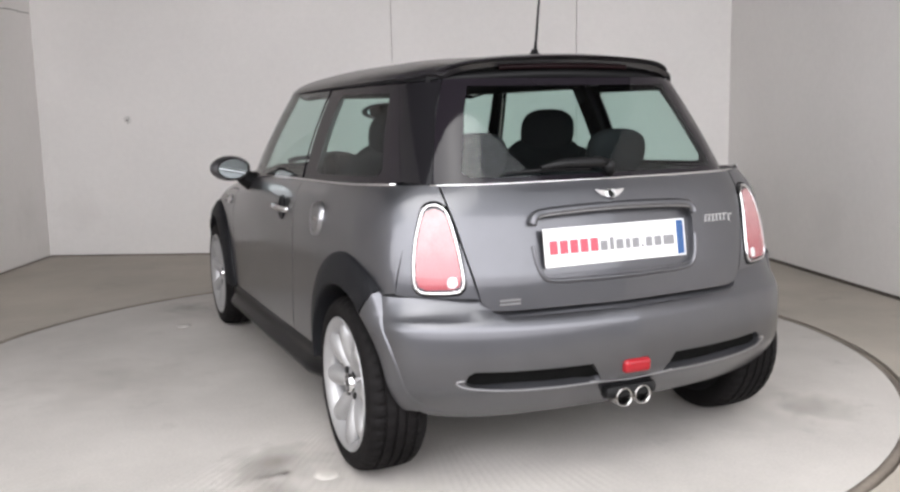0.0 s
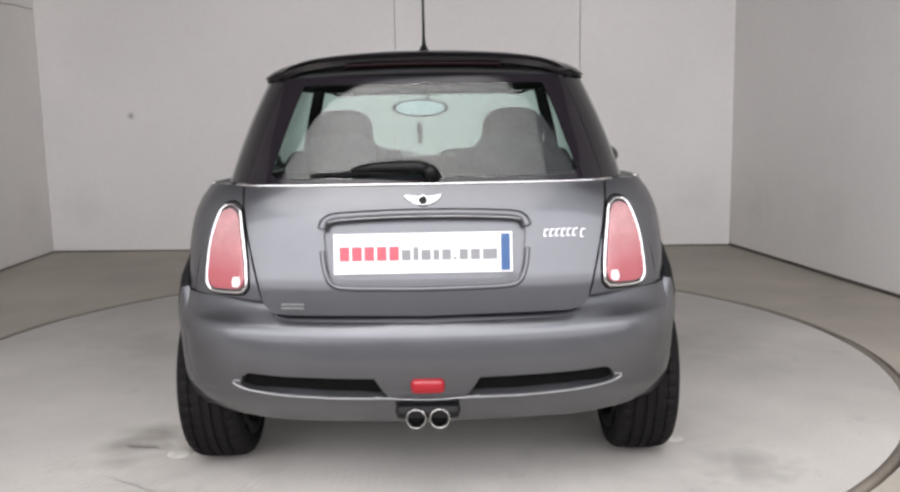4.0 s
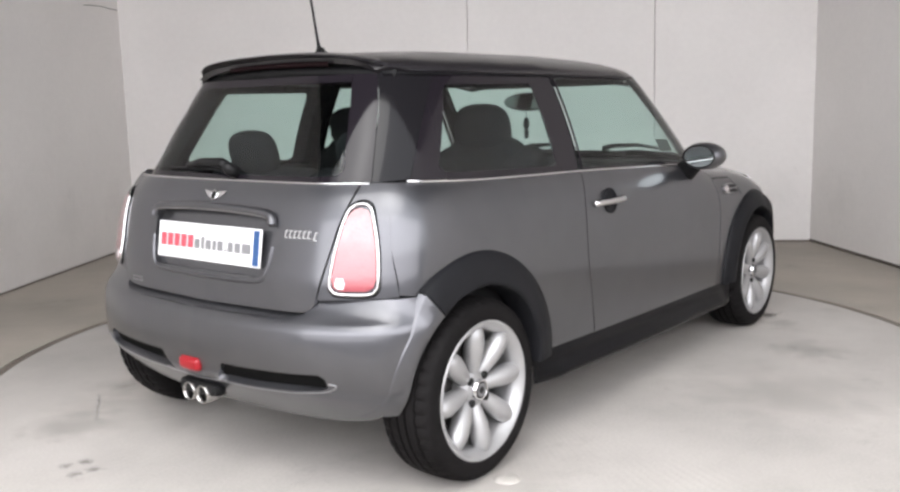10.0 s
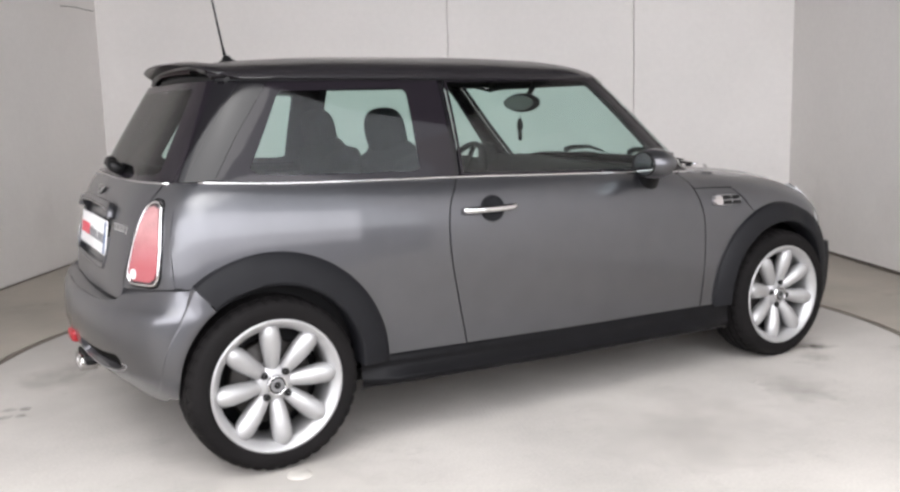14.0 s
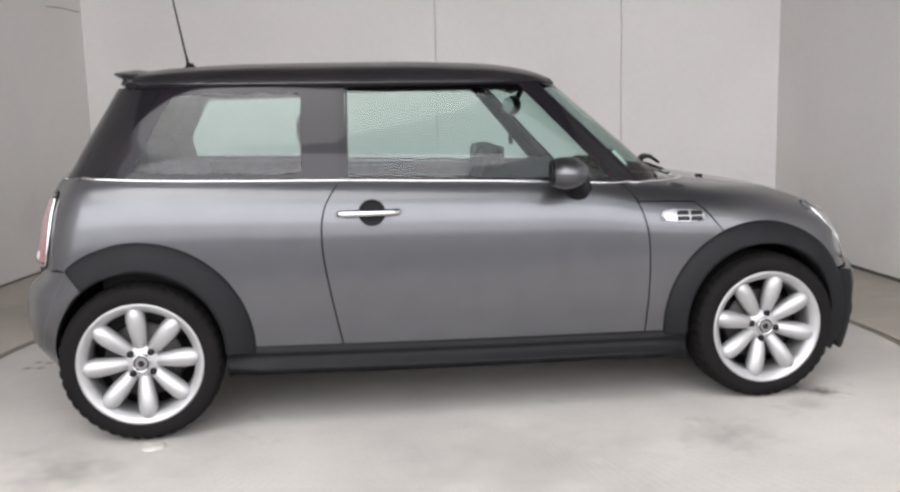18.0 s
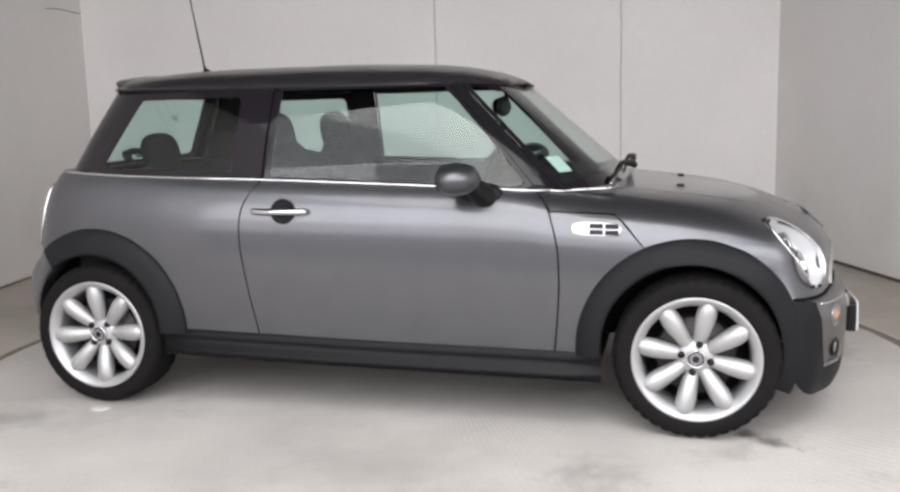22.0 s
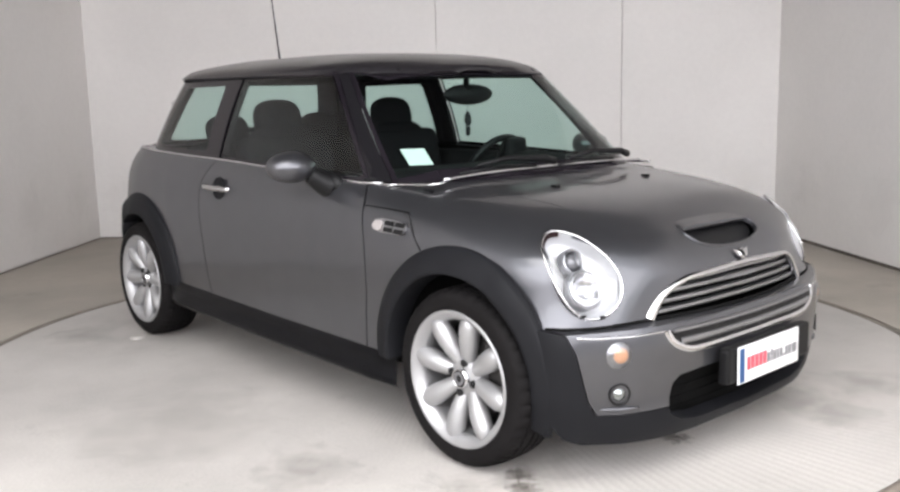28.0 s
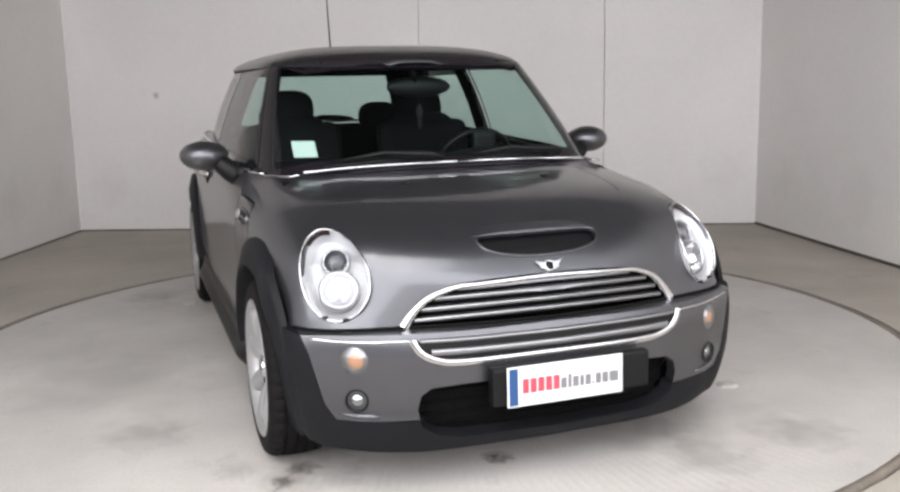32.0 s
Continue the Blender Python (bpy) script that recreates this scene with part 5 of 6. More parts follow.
part("tassel", mesh_of("tassel", [(x + 0.363, y + 0.055, z - 0.028) for x, y, z in v], f, M_CABIN), M_CABIN, cord, "dark tassel")
M_PAPER = vary(shader("white_paper", (0.60, 0.66, 0.62), 0.8), (0.60, 0.66, 0.62), 0.05, 20, 200)
q = [(0.715, -0.574, 0.962), (0.755, -0.490, 0.962), (0.700, -0.490, 1.022), (0.660, -0.574, 1.022)]
part("permit_sheet", mesh_of("permit_sheet", q + [(a - 0.002, b, c) for a, b, c in q], [(0, 1, 2, 3), (7, 6, 5, 4), (0, 4, 5, 1), (1, 5, 6, 2), (2, 6, 7, 3), (3, 7, 4, 0)], M_PAPER, False), M_PAPER, car, "white paper permit behind the windscreen")

# ---- tail details ----
M_RED = shader("red_lamp_lens", (0.36, 0.045, 0.055), 0.12, Coat_Weight=1.0, Coat_Roughness=0.03)
vary(M_RED, (0.36, 0.045, 0.055), 0.3, 18, 160, 0.15)
M_PINK = shader("pale_red_lens", (0.36, 0.115, 0.125), 0.12, Coat_Weight=1.0, Coat_Roughness=0.03)
vary(M_PINK, (0.41, 0.205, 0.212), 0.2, 18, 160, 0.15)
n, l = M_PINK.node_tree.nodes, M_PINK.node_tree.links  # the lens is a deeper red low down, where the brake light sits
co, xyz, low_red = n.new("ShaderNodeTexCoord"), n.new("ShaderNodeSeparateXYZ"), n.new("ShaderNodeMapRange")
l.new(co.outputs["Object"], xyz.inputs[0])
l.new(xyz.outputs["Z"], low_red.inputs[0])
low_red.inputs["From Min"].default_value, low_red.inputs["From Max"].default_value = 0.86, 0.72
tint = n.new("ShaderNodeMix")
tint.data_type = "RGBA"
tint.inputs[7].default_value = (0.33, 0.072, 0.086, 1)
l.new(low_red.outputs[0], tint.inputs[0])
l.new(n["Color Ramp"].outputs[0], tint.inputs[6])
l.new(tint.outputs[2], n["Principled BSDF"].inputs["Base Color"])
M_FOG = shader("bright_red_lens", (0.27, 0.002, 0.009), 0.35, Coat_Weight=0.2)
M_WHITE = shader("white_plate", (0.80, 0.80, 0.81), 0.35)
M_BLUE = shader("blue_plate_band", (0.02, 0.075, 0.21), 0.35)
M_PRINT_RED = shader("red_print", (0.55, 0.07, 0.10), 0.4)
M_PRINT_GREY = shader("grey_print", (0.20, 0.20, 0.21), 0.4)
M_AMBER = shader("amber_lens", (0.48, 0.25, 0.145), 0.15, Coat_Weight=1.0)
M_REFLECT = shader("lamp_reflector", (0.62, 0.62, 0.64), 0.18, 1.0)
M_LAMPBODY = shader("pale_lamp_housing", (0.74, 0.74, 0.75), 0.35, 0.3)
M_BULB = shader("projector_glass", (0.16, 0.16, 0.17), 0.05, 0.3, Coat_Weight=1.0)
M_MAROON = shader("maroon_corner", (0.018, 0.005, 0.006), 0.3, Specular_IOR_Level=0.3)
M_SCRIPT = shader("bright_script", (0.70, 0.70, 0.70), 0.3, 0.9)
M_PIPE = vary(shader("polished_pipe", (0.42, 0.41, 0.40), 0.22, 1.0), (0.42, 0.41, 0.40), 0.25, 30, 200)
M_SLAT = shader("satin_slat", (0.30, 0.30, 0.31), 0.28, 0.9)

TAIL_LAMP = [(y - 0.014, z) for y, z in ((0.620, 0.928), (0.600, 0.920), (0.586, 0.895), (0.573, 0.80), (0.566, 0.700), (0.574, 0.675), (0.595, 0.664), (0.675, 0.664), (0.696, 0.676), (0.703, 0.702), (0.692, 0.80), (0.664, 0.893), (0.646, 0.920))]


def scaled(lp, k, c=None):
    c = np.mean(np.array(lp), 0) if c is None else np.array(c)
    return [tuple(c + (np.array(p) - c) * k) for p in lp]


PRB = Polar(half_body, (-0.7, 0, 0.7), -1)
for s in (-1, 1):
    lay = lambda lp: [tuple(q) for q in ER.place(np.array([(s * y, z) for y, z in lp]))]
    lens = skin("tail_lamp", PRB, [lay(scaled(TAIL_LAMP, 0.92))], M_PINK, car, "red tail lamp with chrome surround", 0.02, 0.012, 0.010)
    rev = [(0.569, 0.690), (0.578, 0.680), (0.594, 0.680), (0.598, 0.695), (0.591, 0.712), (0.572, 0.712)]
    skin("reversing_lens", PRB, [lay(rev)], M_LAMPBODY, lens, "clear reversing lens", 0.01, 0.003, 0.0122)
    line = lay(TAIL_LAMP)
    v, f = tube(on(PRB, smooth_line(line, 4, True), 0.006), 0.0052, 8, True)
    part("chrome_surround", mesh_of("chrome_surround", v, f, M_CHROME), M_CHROME, lens, "chrome surround")
    v, f = tube(on(PRB, smooth_line(lay(scaled(TAIL_LAMP, 1.07)), 4, True), -0.001), 0.004, 6, True)
    part("lamp_seal", mesh_of("lamp_seal", v, f, M_GAP), M_GAP, lens)

# number plates: white plates with bars for the lettering


def plate(parent, m, w=0.52, h=0.11):
    p = soft(part("number_plate", box((0.006, w, h), (0, 0, 0), 0.002), M_WHITE, parent, "white number plate with a blue band"), 40)
    p.matrix_basis = m
    bw = 0.028
    part("blue_band", box((0.002, bw, h * 0.92), (0.0035, -w / 2 + bw / 2 + 0.005, 0)), M_BLUE, p, "blue band")
    # one plain bar for each character, in order of reading
    wide = [0.027] * 5 + [0.025, 0.015, 0.026, 0.017, 0.025, 0.009, 0.024, 0.026, 0.040]
    tall = [0.044] * 5 + [0.033, 0.042, 0.033, 0.033, 0.033, 0.010, 0.033, 0.033, 0.033]
    k = (w - bw - 0.036) / (sum(wide) + 0.0065 * 13)
    y = -w / 2 + bw + 0.020
    for i, (a, b) in enumerate(zip(wide, tall)):
        a *= k
        ink = M_PRINT_RED if i < 5 else M_PRINT_GREY
        part("lettering_bar", box((0.0015, a, b), (0.0038, y + a / 2, -0.022 + b / 2), 0.0004), ink, p)
        y += a + 0.0065 * k
    return p


def turn_to(point, normal, up=(0, 0, 1)):
    """A pose whose x axis is the normal and whose z is near up."""
    x = Vector(normal).normalized()
    y = Vector(up).cross(x).normalized()
    z = x.cross(y)
    m = Matrix((x, y, z)).transposed().to_4x4()
    m.translation = point
    return m


rear_plate = plate(car, turn_to((-1.652, 0.006, 0.780), (-1, 0, 0.16)), 0.548, 0.124)
# the blue band stands at the other end on the rear plate
for o in rear_plate.children:
    if o.name.startswith("blue_band"):
        o.matrix_basis = pose(0, 0.548 - 0.040, 0)
    else:
        o.matrix_basis = pose(0, -0.030, 0)
part("plate_holder", box((0.012, 0.49, 0.085), (0, 0, 0), 0.003), M_BLACK, car, "black plate holder", turn_to((-1.642, 0.006, 0.780), (-1, 0, 0.16)))
# grip bar above the plate, chrome edged
pts = [(0.315, 0.858), (0.305, 0.880), (0.27, 0.893), (0.13, 0.900), (0.0, 0.902)]
pts = pts + [(-y, z) for y, z in pts[::-1] if y]
line = [Vector((q[0] - 0.012, q[1], q[2])) for q in ER.place(np.array([(p.x, p.y) for p in smooth_line([(y, z, 0) for y, z in pts], 6)]))]
v, f = tube(line, 0.015, 10)
grip = part("tailgate_grip", mesh_of("tailgate_grip", v, f, M_PAINT), M_PAINT, car, "grey tailgate grip with chrome edge")
v, f = tube([p + Vector((-0.010, 0, -0.009)) for p in line[3:-3]], 0.004, 8)
part("grip_edge", mesh_of("grip_edge", v, f, M_SLAT), M_SLAT, grip, "thin chrome edge")


def wings(name, m, w=0.115):
    """A winged emblem as plain shapes."""
    root = new(name)
    root.parent = car
    root.matrix_basis = m
    root["label"] = "chrome winged emblem with a dark disc"
    for s in (-1, 1):
        bm = bmesh.new()
        out = [(0.008, 0.012), (0.030, 0.013), (w / 2, 0.017), (w / 2 - 0.012, 0.004), (0.030, -0.007), (0.010, -0.014)]
        vs = [bm.verts.new((0.004, s * y, z)) for y, z in out]
        bm.faces.new(vs)
        r = bmesh.ops.extrude_face_region(bm, geom=bm.faces[:])
        bmesh.ops.translate(bm, vec=(-0.006, 0, 0), verts=[g for g in r["geom"] if isinstance(g, bmesh.types.BMVert)])
        part("wing", bm, M_CHROME, root)
    v, f = lathe([(0.001, 0.007), (0.013, 0.0065), (0.0155, 0.0)], 24, "x")
    part("emblem_disc", mesh_of("emblem_disc", v, f, M_BLACK), M_BLACK, root, "dark disc")
    v, f = lathe([(0.0135, 0.006), (0.016, 0.0075), (0.0185, 0.0)], 24, "x")
    part("emblem_ring", mesh_of("emblem_ring", v, f, M_CHROME), M_CHROME, root)
    return root


p = ER.place(np.array([(0.0, 0.937)]))[0]
wings("rear_emblem", turn_to((p[0] - 0.003, 0.004, 0.937), (-1, 0, 0.45)))
# raised rim round the plate recess
rim = [(y, z - 0.010) for y, z in ((0.316, 0.80), (0.313, 0.77), (0.306, 0.735), (0.290, 0.702), (0.25, 0.688), (0.12, 0.684), (0.0, 0.683))]
rim = rim + [(-y, z) for y, z in rim[::-1] if y]
bead("recess_rim", ER, [(0, y, z) for y, z in rim], 0.009, M_PAINT, car, "raised painted rim of the plate recess", 6, -0.003)
# model script: slanted chrome bars
script = new("model_script")
script.parent = car
script["label"] = "slanted chrome lettering reduced to bars"
for i in range(7):
    y = -0.374 - i * 0.0180 - (0.006 if i == 6 else 0)
    z = 0.834 - (0.004 if i == 6 else 0)
    q = ER.place(np.array([(y, z)]))[0]
    big = 0.021 if i < 6 else 0.024
    for dz in (-big / 2, big / 2):
        part("script_bar", box((0.003, 0.011, 0.0032), (0, 0, 0)), M_SCRIPT, script, "", turn_to((q[0] - 0.002, y - dz * 0.25, z + dz), (-1, -0.16, 0.15)))
    part("script_bar", box((0.003, 0.0032, big), (0, 0, 0)), M_SCRIPT, script, "", turn_to((q[0] - 0.002, y + 0.005, z), (-1, -0.16, 0.15), (0, -0.25, 1)))
q = ER.place(np.array([(0.41, 0.635)]))[0]
badge = new("dealer_badge")
badge.parent = car
badge["label"] = "small silver two-line badge on the tailgate"
for dz in (-0.006, 0.006):
    part("badge_line", box((0.002, 0.070, 0.006), (0, 0, 0), 0.0005), M_SLAT, badge, "", turn_to((q[0] - 0.002, 0.41, 0.624 + dz), (-1, 0.1, 0.0)))

# rear wiper
wiper = new("rear_wiper")
wiper.parent = car
wiper["label"] = "black rear wiper parked on the window"
pc = lambda y, z, d=0.02: Vector(ECR.place(np.array([(y, z)]))[0]) + Vector((-d, 0, d * 0.4))
v, f = tube([pc(-0.01, 1.02, 0.034), pc(0.02, 1.028, 0.034), pc(0.15, 1.03, 0.026), pc(0.23, 1.022)], [0.017, 0.019, 0.016, 0.008], 8)
part("wiper_arm", mesh_of("wiper_arm", v, f, M_BLACK), M_BLACK, wiper)
v, f = tube([pc(0.04, 1.012, 0.008), pc(0.20, 1.018, 0.008), pc(0.36, 1.014, 0.008)], [0.006, 0.008, 0.004], 6)
part("wiper_blade", mesh_of("wiper_blade", v, f, M_BLACK), M_BLACK, wiper)
v, f = tube([pc(-0.035, 1.005, 0.0), pc(-0.02, 1.013, 0.03), pc(-0.01, 1.02, 0.046)], [0.02, 0.023, 0.016], 12)
part("wiper_hub", mesh_of("wiper_hub", v, f, M_BLACK), M_BLACK, wiper)

# roof spoiler with the third brake light
verts, faces = [], []
ys = np.linspace(-0.475, 0.475, 45)
for y in ys:
    k = abs(y) / 0.475
    xt = -1.378 + 0.045 * k ** 2 + 0.06 * k ** 8
    zt = 1.401 - 0.026 * k ** 2 - 0.022 * k ** 8
    chord = 0.125 * (1 - 0.25 * k ** 8)
    th = 0.013 * (1 - 0.75 * k ** 6)
    xl, zl = xt + chord, zt + 0.005 - 0.010 * k ** 4
    verts += [(xl, y, zl), (xl - 0.35 * chord, y, zl + 0.005), (xt + 0.25 * chord, y, zt + 0.004), (xt + 0.004, y, zt + 0.001), (xt, y, zt - 0.003),
              (xt + 0.008, y, zt - 0.007), (xt + 0.45 * chord, y, zt - th + 0.002), (xl, y, zl - th - 0.002)]
n = 8
for i in range(len(ys) - 1):
    for j in range(n):
        q = (j + 1) % n
        faces.append((i * n + j, (i + 1) * n + j, (i + 1) * n + q, i * n + q))
faces += [tuple(range(n)), tuple(range((len(ys) - 1) * n, len(ys) * n))]
bm = bmesh.new()
bv = [bm.verts.new(q) for q in verts]
for q in faces:
    bm.faces.new([bv[i] for i in q])
spoiler = soft(part("roof_spoiler", bm, M_ROOF, car, "black roof spoiler"), 50)
M_DARKRED = shader("unlit_brake_light", (0.008, 0.0015, 0.0025), 0.4, Specular_IOR_Level=0.15)
ys = np.linspace(-0.26, 0.26, 15)
verts = [(-1.325 + 0.05 * (y / 0.55) ** 2 + dx, y, z - 0.02 * (y / 0.55) ** 2) for y in ys for dx, z in ((0.004, 1.360), (0, 1.362), (0, 1.374), (0.004, 1.376))]
faces = [(4 * i + j, 4 * i + 4 + j, 4 * i + 5 + j, 4 * i + 1 + j) for i in range(14) for j in range(3)]
part("brake_light", mesh_of("brake_light", verts, faces, M_DARKRED), M_DARKRED, spoiler, "dark red third brake light")
# black panel under the spoiler, top of the rear window
v, f = tube([(-1.292 + 0.06 * (y / 0.5) ** 2, y, 1.340 - 0.018 * (y / 0.5) ** 2) for y in np.linspace(-0.5, 0.5, 21)], 0.022, 12)
part("gate_header", mesh_of("gate_header", v, f, M_BLACK), M_BLACK, spoiler)

# aerial
v, f = lathe([(0.001, 0.032), (0.010, 0.030), (0.014, 0.018), (0.026, 0.008), (0.034, -0.004), (0.034, -0.02)], 20, "z")
aerial = part("roof_aerial", mesh_of("roof_aerial", [(x * (1.9 if x > 0 else 0.9) - 1.10, y, z + 1.410) for x, y, z in v], f, M_BLACK), M_BLACK, car, "black roof aerial")
v, f = tube([(-1.10, 0, 1.43), (-1.108, 0, 1.47), (-1.15, 0, 1.72), (-1.18, 0, 1.92)], [0.008, 0.005, 0.0035, 0.0025], 8)
part("mast", mesh_of("mast", v, f, M_BLACK), M_BLACK, aerial)

# bumper lamps, bright ledge lines, twin tailpipe
fog = soft(part("rear_fog_lamp", box((0.040, 0.104, 0.047), (0.004, 0, 0), 0.0195, None, 5), M_FOG, car, "bright red rear fog lamp", turn_to((-1.749, -0.002, 0.391), (-1, 0, -0.05))), 50)
lay = lambda pts: [tuple(q) for q in EBR.place(np.array(pts))]
# The ledge is paint; its highlight is put into a paler metal bar.
for k in (-1, 1):
    v, f = tube(on(BR, smooth_line(lay([(k * y, z) for y, z in ((0.09, 0.341), (0.155, 0.345), (0.30, 0.347), (0.45, 0.355), (0.555, 0.369), (0.595, 0.382), (0.602, 0.394), (0.58, 0.397))]), 6), 0.000), 0.003, 6)
    part("insert_ledge", mesh_of("insert_ledge", v, f, M_SLAT), M_SLAT, bumper_r, "ledge under the dark insert, highlight in its colour")
v, f = tube(on(BR, smooth_line(lay([(y, 0.351 - 0.012 * (1 - (y / 0.16) ** 2)) for y in np.linspace(-0.16, 0.16, 9)]), 4), 0.000), 0.003, 6)
part("insert_ledge", mesh_of("insert_ledge", v, f, M_SLAT), M_SLAT, bumper_r)
pipes = new("tailpipes")
pipes.parent = car
pipes["label"] = "twin round chrome tailpipes"
for y in (0.036, -0.036):
    v, f = lathe([(0.023, 0.10), (0.025, 0.0), (0.028, -0.007), (0.030, -0.008), (0.032, -0.004), (0.032, 0.05)], 32, "x")
    part("tailpipe", mesh_of("tailpipe", [(x - 1.741, a + y, b + 0.283) for x, a, b in v], f, M_PIPE), M_PIPE, pipes, "polished tailpipe")
    v, f = lathe([(0.001, 0.03), (0.0255, 0.03)], 20, "x")
    part("pipe_bore", mesh_of("pipe_bore", [(x - 1.741, a + y, b + 0.283) for x, a, b in v], f, M_GAP), M_GAP, pipes)
part("pipe_cutout", box((0.05, 0.20, 0.045), (-1.715, 0, 0.300), 0.02), M_BLACK, pipes)

M_SIDE = shader("clear_side_lens", (0.42, 0.39, 0.385), 0.25, 0.3, Coat_Weight=1.0)

# ---- flanks: handles, mirrors, side grilles, fuel flap ----
for s in (-1, 1):
    S = SL[s]
    base = on(S, [(-0.355, 0, 0.832)])[0]
    h = new("door_handle")
    h.parent = car
    h["label"] = "chrome door handle over a round dark cup"
    v, f = lathe([(0.001, 0.002), (0.030, 0.003), (0.046, 0.005), (0.050, 0.008), (0.052, 0.0)], 32)
    part("handle_cup", mesh_of("handle_cup", [(x + base.x, s * (abs(base.y) + y + 0.001 - 0.10 * z), z * 0.98 + base.z) for x, y, z in v], f, M_PLASTIC), M_PLASTIC, h, "dark grey cup")
    pts = [Vector((x, s * (float(half_body(x, 0.833)) + d), 0.833)) for x, d in ((-0.478, 0.006), (-0.47, 0.016), (-0.42, 0.026), (-0.355, 0.030), (-0.29, 0.026), (-0.262, 0.016), (-0.255, 0.006))]
    v, f = tube(smooth_line(pts, 4), [0.008] + [0.013] * 23 + [0.008], 10)
    part("handle_bar", mesh_of("handle_bar", v, f, M_CHROME), M_CHROME, h, "satin chrome bar")
    # side grille with indicator
    g = new("side_grille")
    g.parent = car
    g["label"] = "chrome side grille with a clear indicator"
    lp = [(0.785, 0.775), (0.795, 0.792), (0.83, 0.798), (0.90, 0.795), (0.955, 0.788), (0.968, 0.772), (0.958, 0.752), (0.90, 0.748), (0.83, 0.750), (0.795, 0.757)]
    skin("grille_base", S, [to3(lp)], M_SLAT, g, "chrome base", 0.02, 0.008, 0.008)
    for x0, z0 in ((0.852, 0.776), (0.908, 0.774), (0.852, 0.754), (0.908, 0.752)):
        skin("grille_slot", S, [to3([(x0, z0), (x0 + 0.050, z0 - 0.001), (x0 + 0.048, z0 + 0.015), (x0 + 0.002, z0 + 0.016)])], M_BLACK, g, "black slot", 0.02, 0.003, 0.0105)
    skin("indicator_lens", S, [to3([(0.79, 0.773), (0.802, 0.788), (0.825, 0.793), (0.843, 0.788), (0.845, 0.762), (0.825, 0.755), (0.80, 0.760)])], M_SIDE, g, "clear side indicator", 0.02, 0.006, 0.014)
    # seam above the side grille and rubbing edge seams
    ribbon("wing_seam", S, to3([(0.706, 0.832), (0.82, 0.828), (0.944, 0.821)]), 0.004, M_GAP, car)
    # mirror
    mm = new("door_mirror")
    mm.parent = car
    mm["label"] = "grey door mirror on a black arm"
    c = Vector((0.375, s * 0.882, 0.963))
    bm = bmesh.new()
    bmesh.ops.create_uvsphere(bm, u_segments=32, v_segments=20, radius=1)
    for vv in bm.verts:
        x, y, z = vv.co
        vv.co = (0.090 * x if x > 0 else 0.075 * x, 0.098 * y, 0.061 * z)
    bmesh.ops.bisect_plane(bm, geom=bm.verts[:] + bm.edges[:] + bm.faces[:], plane_co=(-0.045, 0, 0), plane_no=(-1, 0, 0), clear_outer=True)
    shell = soft(part("mirror_shell", bm, M_PAINT, mm, "grey metallic shell", Matrix.Translation(c) @ pose(0, 0, 0, 0, 0, s * 8)), 60)
    v, f = lathe([(0.985, -0.044), (1.0, -0.050), (0.93, -0.054), (0.88, -0.046)], 40, "x")
    part("mirror_rim", mesh_of("mirror_rim", [(x, y * 0.081, z * 0.051) for x, y, z in v], f, M_BLACK), M_BLACK, mm, "black rim", Matrix.Translation(c) @ pose(0, 0, 0, 0, 0, s * 8))
    v, f = lathe([(0.001, -0.0475), (0.91, -0.0475)], 40, "x")
    part("mirror_glass", mesh_of("mirror_glass", [(x, y * 0.081, z * 0.051) for x, y, z in v], f, M_MIRROR), M_MIRROR, mm, "silvered mirror glass", Matrix.Translation(c) @ pose(0, 0, 0, 0, 0, s * 8))
    pts = [(0.425, s * 0.83, 0.935), (0.44, s * 0.79, 0.905), (0.455, s * 0.755, 0.885)]
    v, f = tube(smooth_line(pts, 5), [0.034, 0.036, 0.038, 0.040, 0.042, 0.044, 0.046, 0.048, 0.050, 0.052, 0.054], 14)
    part("mirror_arm", mesh_of("mirror_arm", v, f, M_BLACK), M_BLACK, mm, "black mirror arm")
    bm = bmesh.new()
    bmesh.ops.create_uvsphere(bm, u_segments=24, v_segments=14, radius=1, matrix=Matrix.Translation((0.462, s * 0.748, 0.890)) @ Matrix.Diagonal((0.062, 0.036, 0.048, 1)))
    soft(part("mirror_foot", bm, M_BLACK, mm, "rounded black mirror foot"), 80)
S = SL[1]
base = on(S, [(-0.900, 0, 0.838)])[0]
flap = new("fuel_flap")
flap.parent = car
flap["label"] = "round chrome fuel flap on the flank"
v, f = lathe([(0.001, 0.012), (0.042, 0.012), (0.048, 0.008), (0.051, 0.014), (0.060, 0.014), (0.063, -0.008)], 40)
part("flap_lid", mesh_of("flap_lid", [(x + base.x, base.y + y - 0.001 - 0.12 * z, z + base.z) for x, y, z in v], f, M_SLAT), M_SLAT, flap, "satin chrome lid")
bm = box((0.05, 0.012, 0.014), (base.x, base.y + 0.010, base.z), 0.004)
part("flap_grip", bm, M_STEELD, flap)

